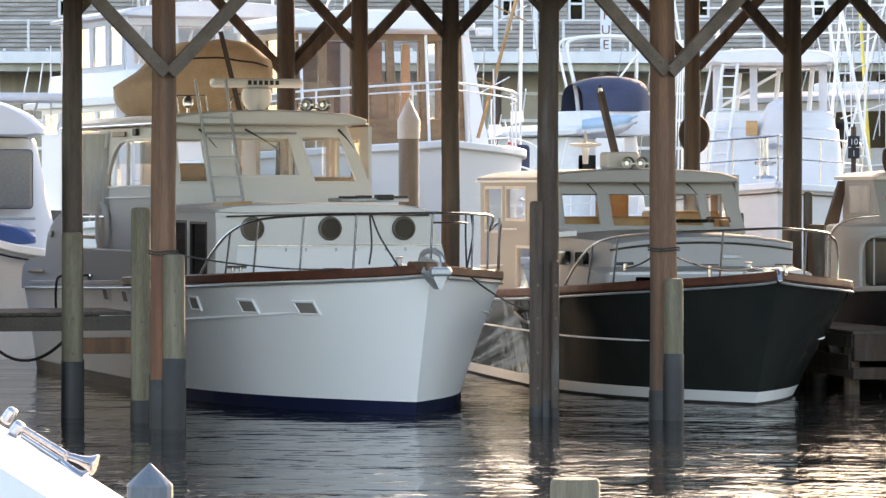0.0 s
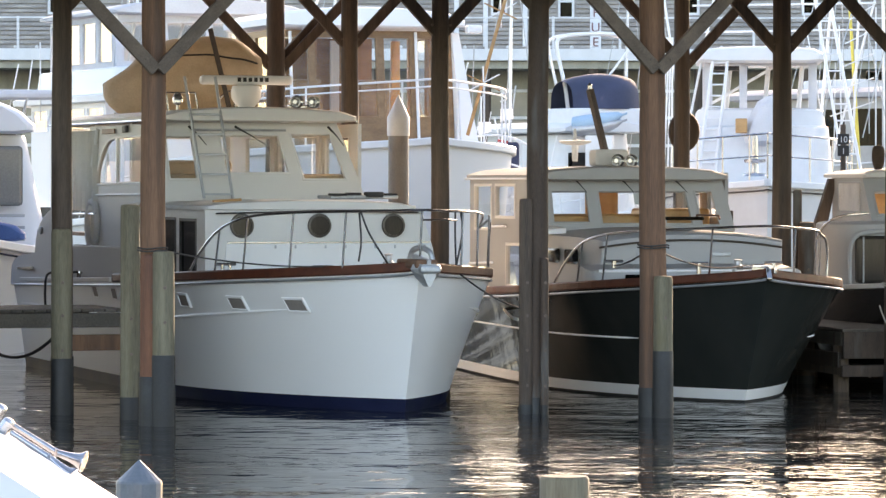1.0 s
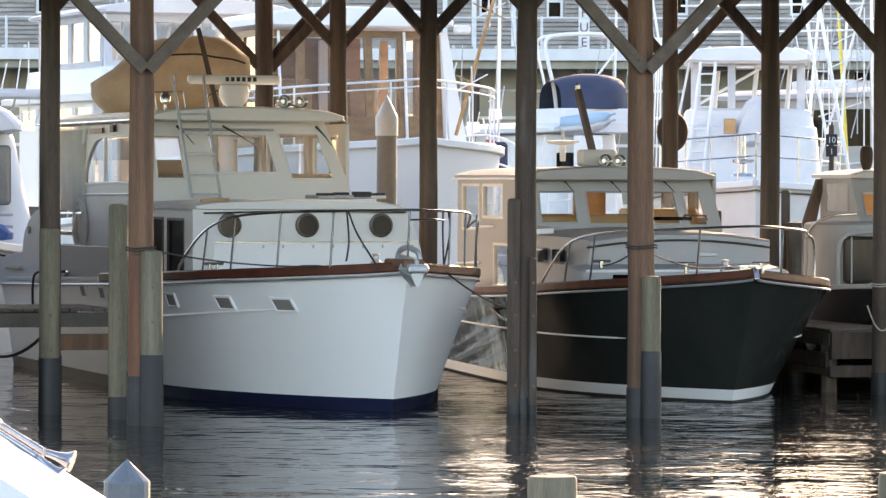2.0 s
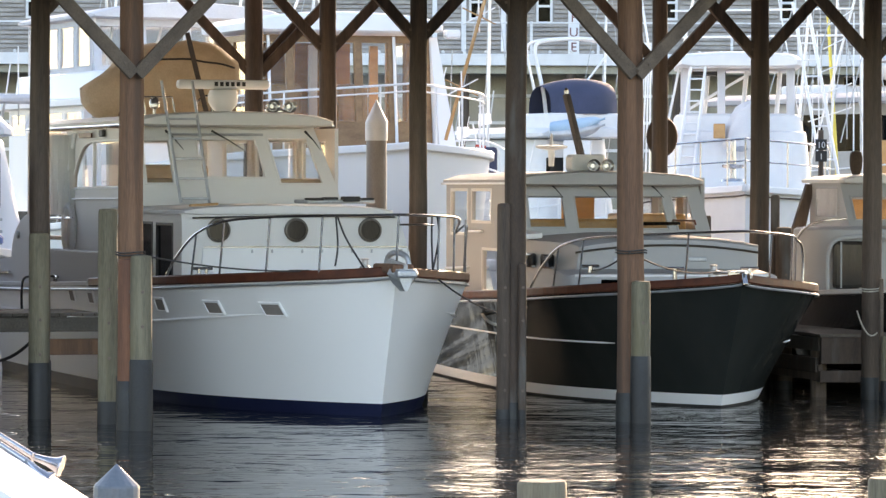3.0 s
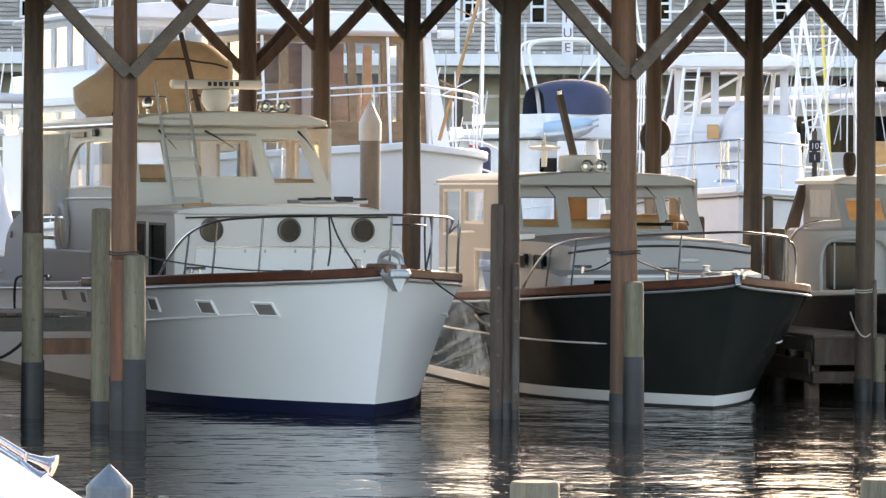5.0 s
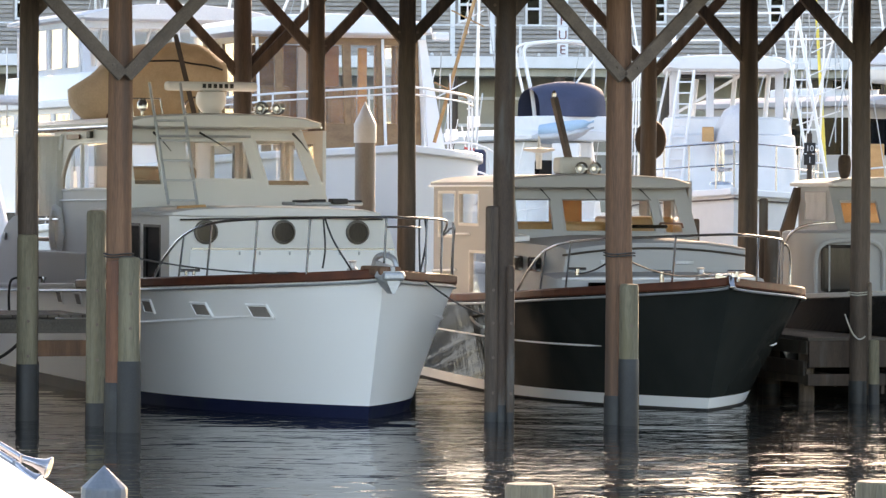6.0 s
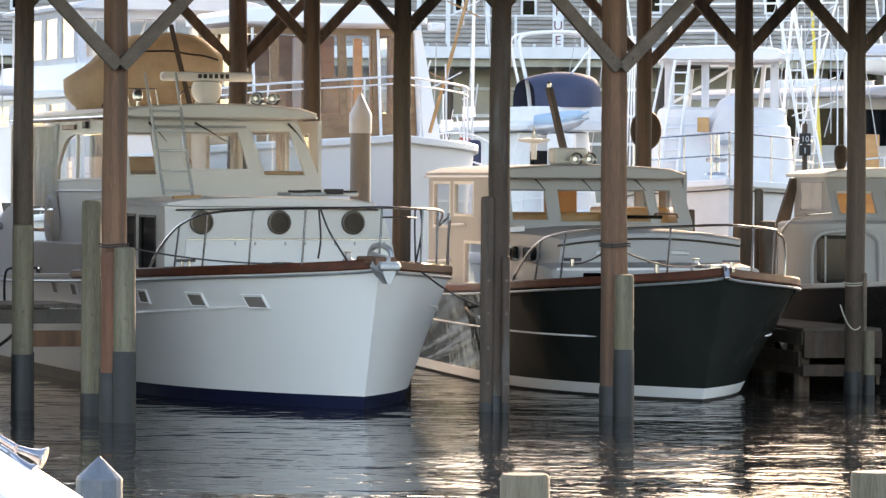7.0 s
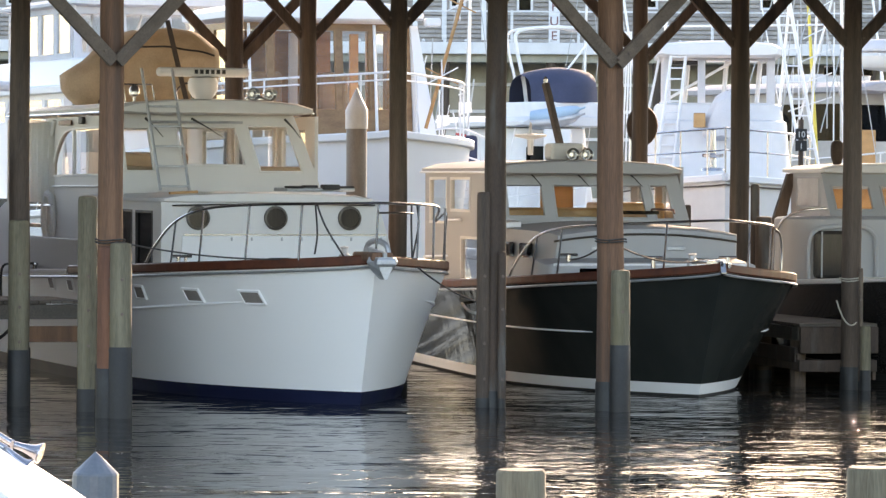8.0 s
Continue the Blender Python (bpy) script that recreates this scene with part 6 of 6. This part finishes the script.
Y1 = pose(-0.34, 51.6, 0, 0, 0, 18)
Y2 = pose(4.0, 53.9, 0, 0, 0, 12.5)
mooring_line(Y1 @ Vector((-0.75, 0.5, 1.78)), (-3.1, 48.7, 2.02), 0.06, ROPE, "dark mooring line from the white yacht to a post")
mooring_line(Y1 @ Vector((0.7, 0.2, 1.75)), (1.2, 51.15, 1.25), 0.08, ROPE, "dark mooring line from the white bow to a tarred post")
mooring_line((2.62, 50.5, 2.05), Y2 @ Vector((0.1, 0.3, 1.75)), 0.12, ROPE, "black mooring line to the green bow")
mooring_line((2.62, 50.5, 2.05), Y2 @ Vector((-1.2, 2.0, 1.72)), 0.05, ROPE, "black mooring line to the green boat's side")
mooring_line((1.0, 60.5, 1.05), (1.05, 51.2, 1.15), 0.05, ROPE_PALE, "pale spring line along the green hull", 0.02)
mooring_line((-6.3, 56.4, 1.0), (-4.5, 51.3, 1.05), 0.45, ROPE, "dark hose looped below the dock", 0.02)
mooring_line((6.15, 56.0, 1.5), (9.6, 56.4, 1.45), 0.02, ROPE_PALE, "pale line hitched round a post", 0.010)
mooring_line((5.9, 55.6, 1.2), (6.2, 55.9, 0.9), 0.15, ROPE_PALE, "loose pale rope tail on a post", 0.010)


def line_turns(x, y, z, r, skin):
    bm = bmesh.new()
    for k in range(2):
        tube([(r * math.cos(2 * math.pi * j / 16), r * math.sin(2 * math.pi * j / 16), 0.03 * k + 0.008 * math.sin(j)) for j in range(17)], 0.009, 6, bm)
    ob = part("rope_lashing", bm, skin, None)
    ob.matrix_world = pose(x, y, z)
    tagged(ob, "turns of dark rope round a post", "rope", "mooring lines")


line_turns(-3.24, 48.8, 2.02, 0.172, ROPE)
line_turns(2.655, 50.7, 2.03, 0.188, ROPE)
line_turns(6.15, 56.1, 1.45, 0.16, ROPE_PALE)


# ---- foreground ----
def near_boat():
    ob = thing("near_boat", pose(0, 0, 0), "bright white cabin top of a near boat with chrome horns", "boat", "moored boats")
    prof = [(-5.2, 2.1), (-4.0, 2.08), (-3.0, 1.97), (-2.45, 1.80), (-2.1, 1.665), (-1.85, 1.53), (-1.68, 1.425), (-1.5, 1.31), (-1.3, 1.17), (-1.12, 1.0), (-1.02, 0.75), (-0.98, 0.4), (-1.0, -0.3), (-5.2, -0.3)]
    part("cabin_top", rings(bmesh.new(), [[Vector((x * y / 20, y, z)) for x, z in prof] for y in (17.0, 18.5, 20.0)]), GEL_WHITE, ob, "glossy white moulded cabin top", smooth=True)
    for head, start, mid, bell in (((-2.034, 19.75, 1.725), (-2.0, 19.72, 1.69), (-1.755, 19.70, 1.540), (-1.632, 19.68, 1.500)),
                                   ((-1.988, 19.62, 1.668), (-1.965, 19.62, 1.640), (-1.780, 19.62, 1.520), (-1.688, 19.60, 1.438))):
        a, m, b = Vector(start), Vector(mid), Vector(bell)
        pts = [a, a.lerp(m, 0.5), m, m.lerp(b, 0.45), m.lerp(b, 0.8), b]
        horn = part("horn", tube(pts, [0.013, 0.014, 0.016, 0.021, 0.032, 0.05], 16), STEEL, ob, "long chrome trumpet horn", smooth=True)
        part("bell_rim", tube([b, b + (b - m).normalized() * 0.008], [0.052, 0.053], 16), STEEL, horn)
        part("horn_head", boxed((0, 0, 0), (0.055, 0.06, 0.085), Matrix.Translation(head) @ Matrix.Rotation(radians(35), 4, "Y"), 0.018), STEEL, horn, "chrome horn head")
        part("bracket", tube([m + Vector((0.0, -0.02, 0.02)), m + Vector((-0.012, 0, -0.03)), m + Vector((-0.04, 0.02, -0.075))], [0.008, 0.008, 0.014], 8), STEEL, horn)
    return ob


near_boat()


def capped_pile():
    ob = thing("capped_pile", pose(-1.955, 28.1, 0), "timber pile with a blue-grey pointed cap", "piling")
    part("shaft", lathe([(0.15, -1), (0.145, 0.79)], 18), TIMBER, ob, smooth=True)
    part("cap", lathe([(0.155, 0.5), (0.155, 0.80), (0.15, 0.815), (0.004, 0.955)], 18), CAP_GREY, ob, "blue-grey conical cap")


capped_pile()


def stump(x, y, top):
    ob = thing("mooring_stump", pose(x, y, 0), "weathered grey-green timber mooring pile", "piling", "foreground piles")
    part("shaft", lathe([(0.155, -1), (0.152, 0.5), (0.15, top - 0.02), (0.138, top), (0.0001, top + 0.005)], 18), TIMBER_GREEN, ob, smooth=True)


stump(0.80, 25.5, 1.03)
stump(2.98, 26.0, 1.02)
WITH_YACHT = [yacht, dinghy]


# ---- motion ----
def motions():
    """The moored boats ease sideways on their lines while ripples slide over the water."""
    def eased(ob, shift, steps):
        base = ob.matrix_world.copy()
        walk(ob, [(t, Matrix.Translation(Vector(shift) * k) @ base) for t, k in steps])

    for ob in WITH_YACHT:
        eased(ob, (-0.022, 0, 0), ((0, 0), (1.5, 0.15), (3, 0.75), (4.5, 0.85), (6, 1.25), (7, 1.1), (8, 0.9)))
    eased(lobster, (-0.04, 0, 0), ((0, 0), (1.5, 0.1), (3, 0.6), (4.5, 0.8), (6, 1.0), (7, 1.1), (8, 1.0)))
    eased(cruiser_beside, (0.016, 0, 0), ((0, 0), (6.4, 0), (7.2, 0.9), (8, 1)))
    eased(water, (0.35, -0.9, 0), ((0, 0), (4, 0.5), (8, 1)))


motions()
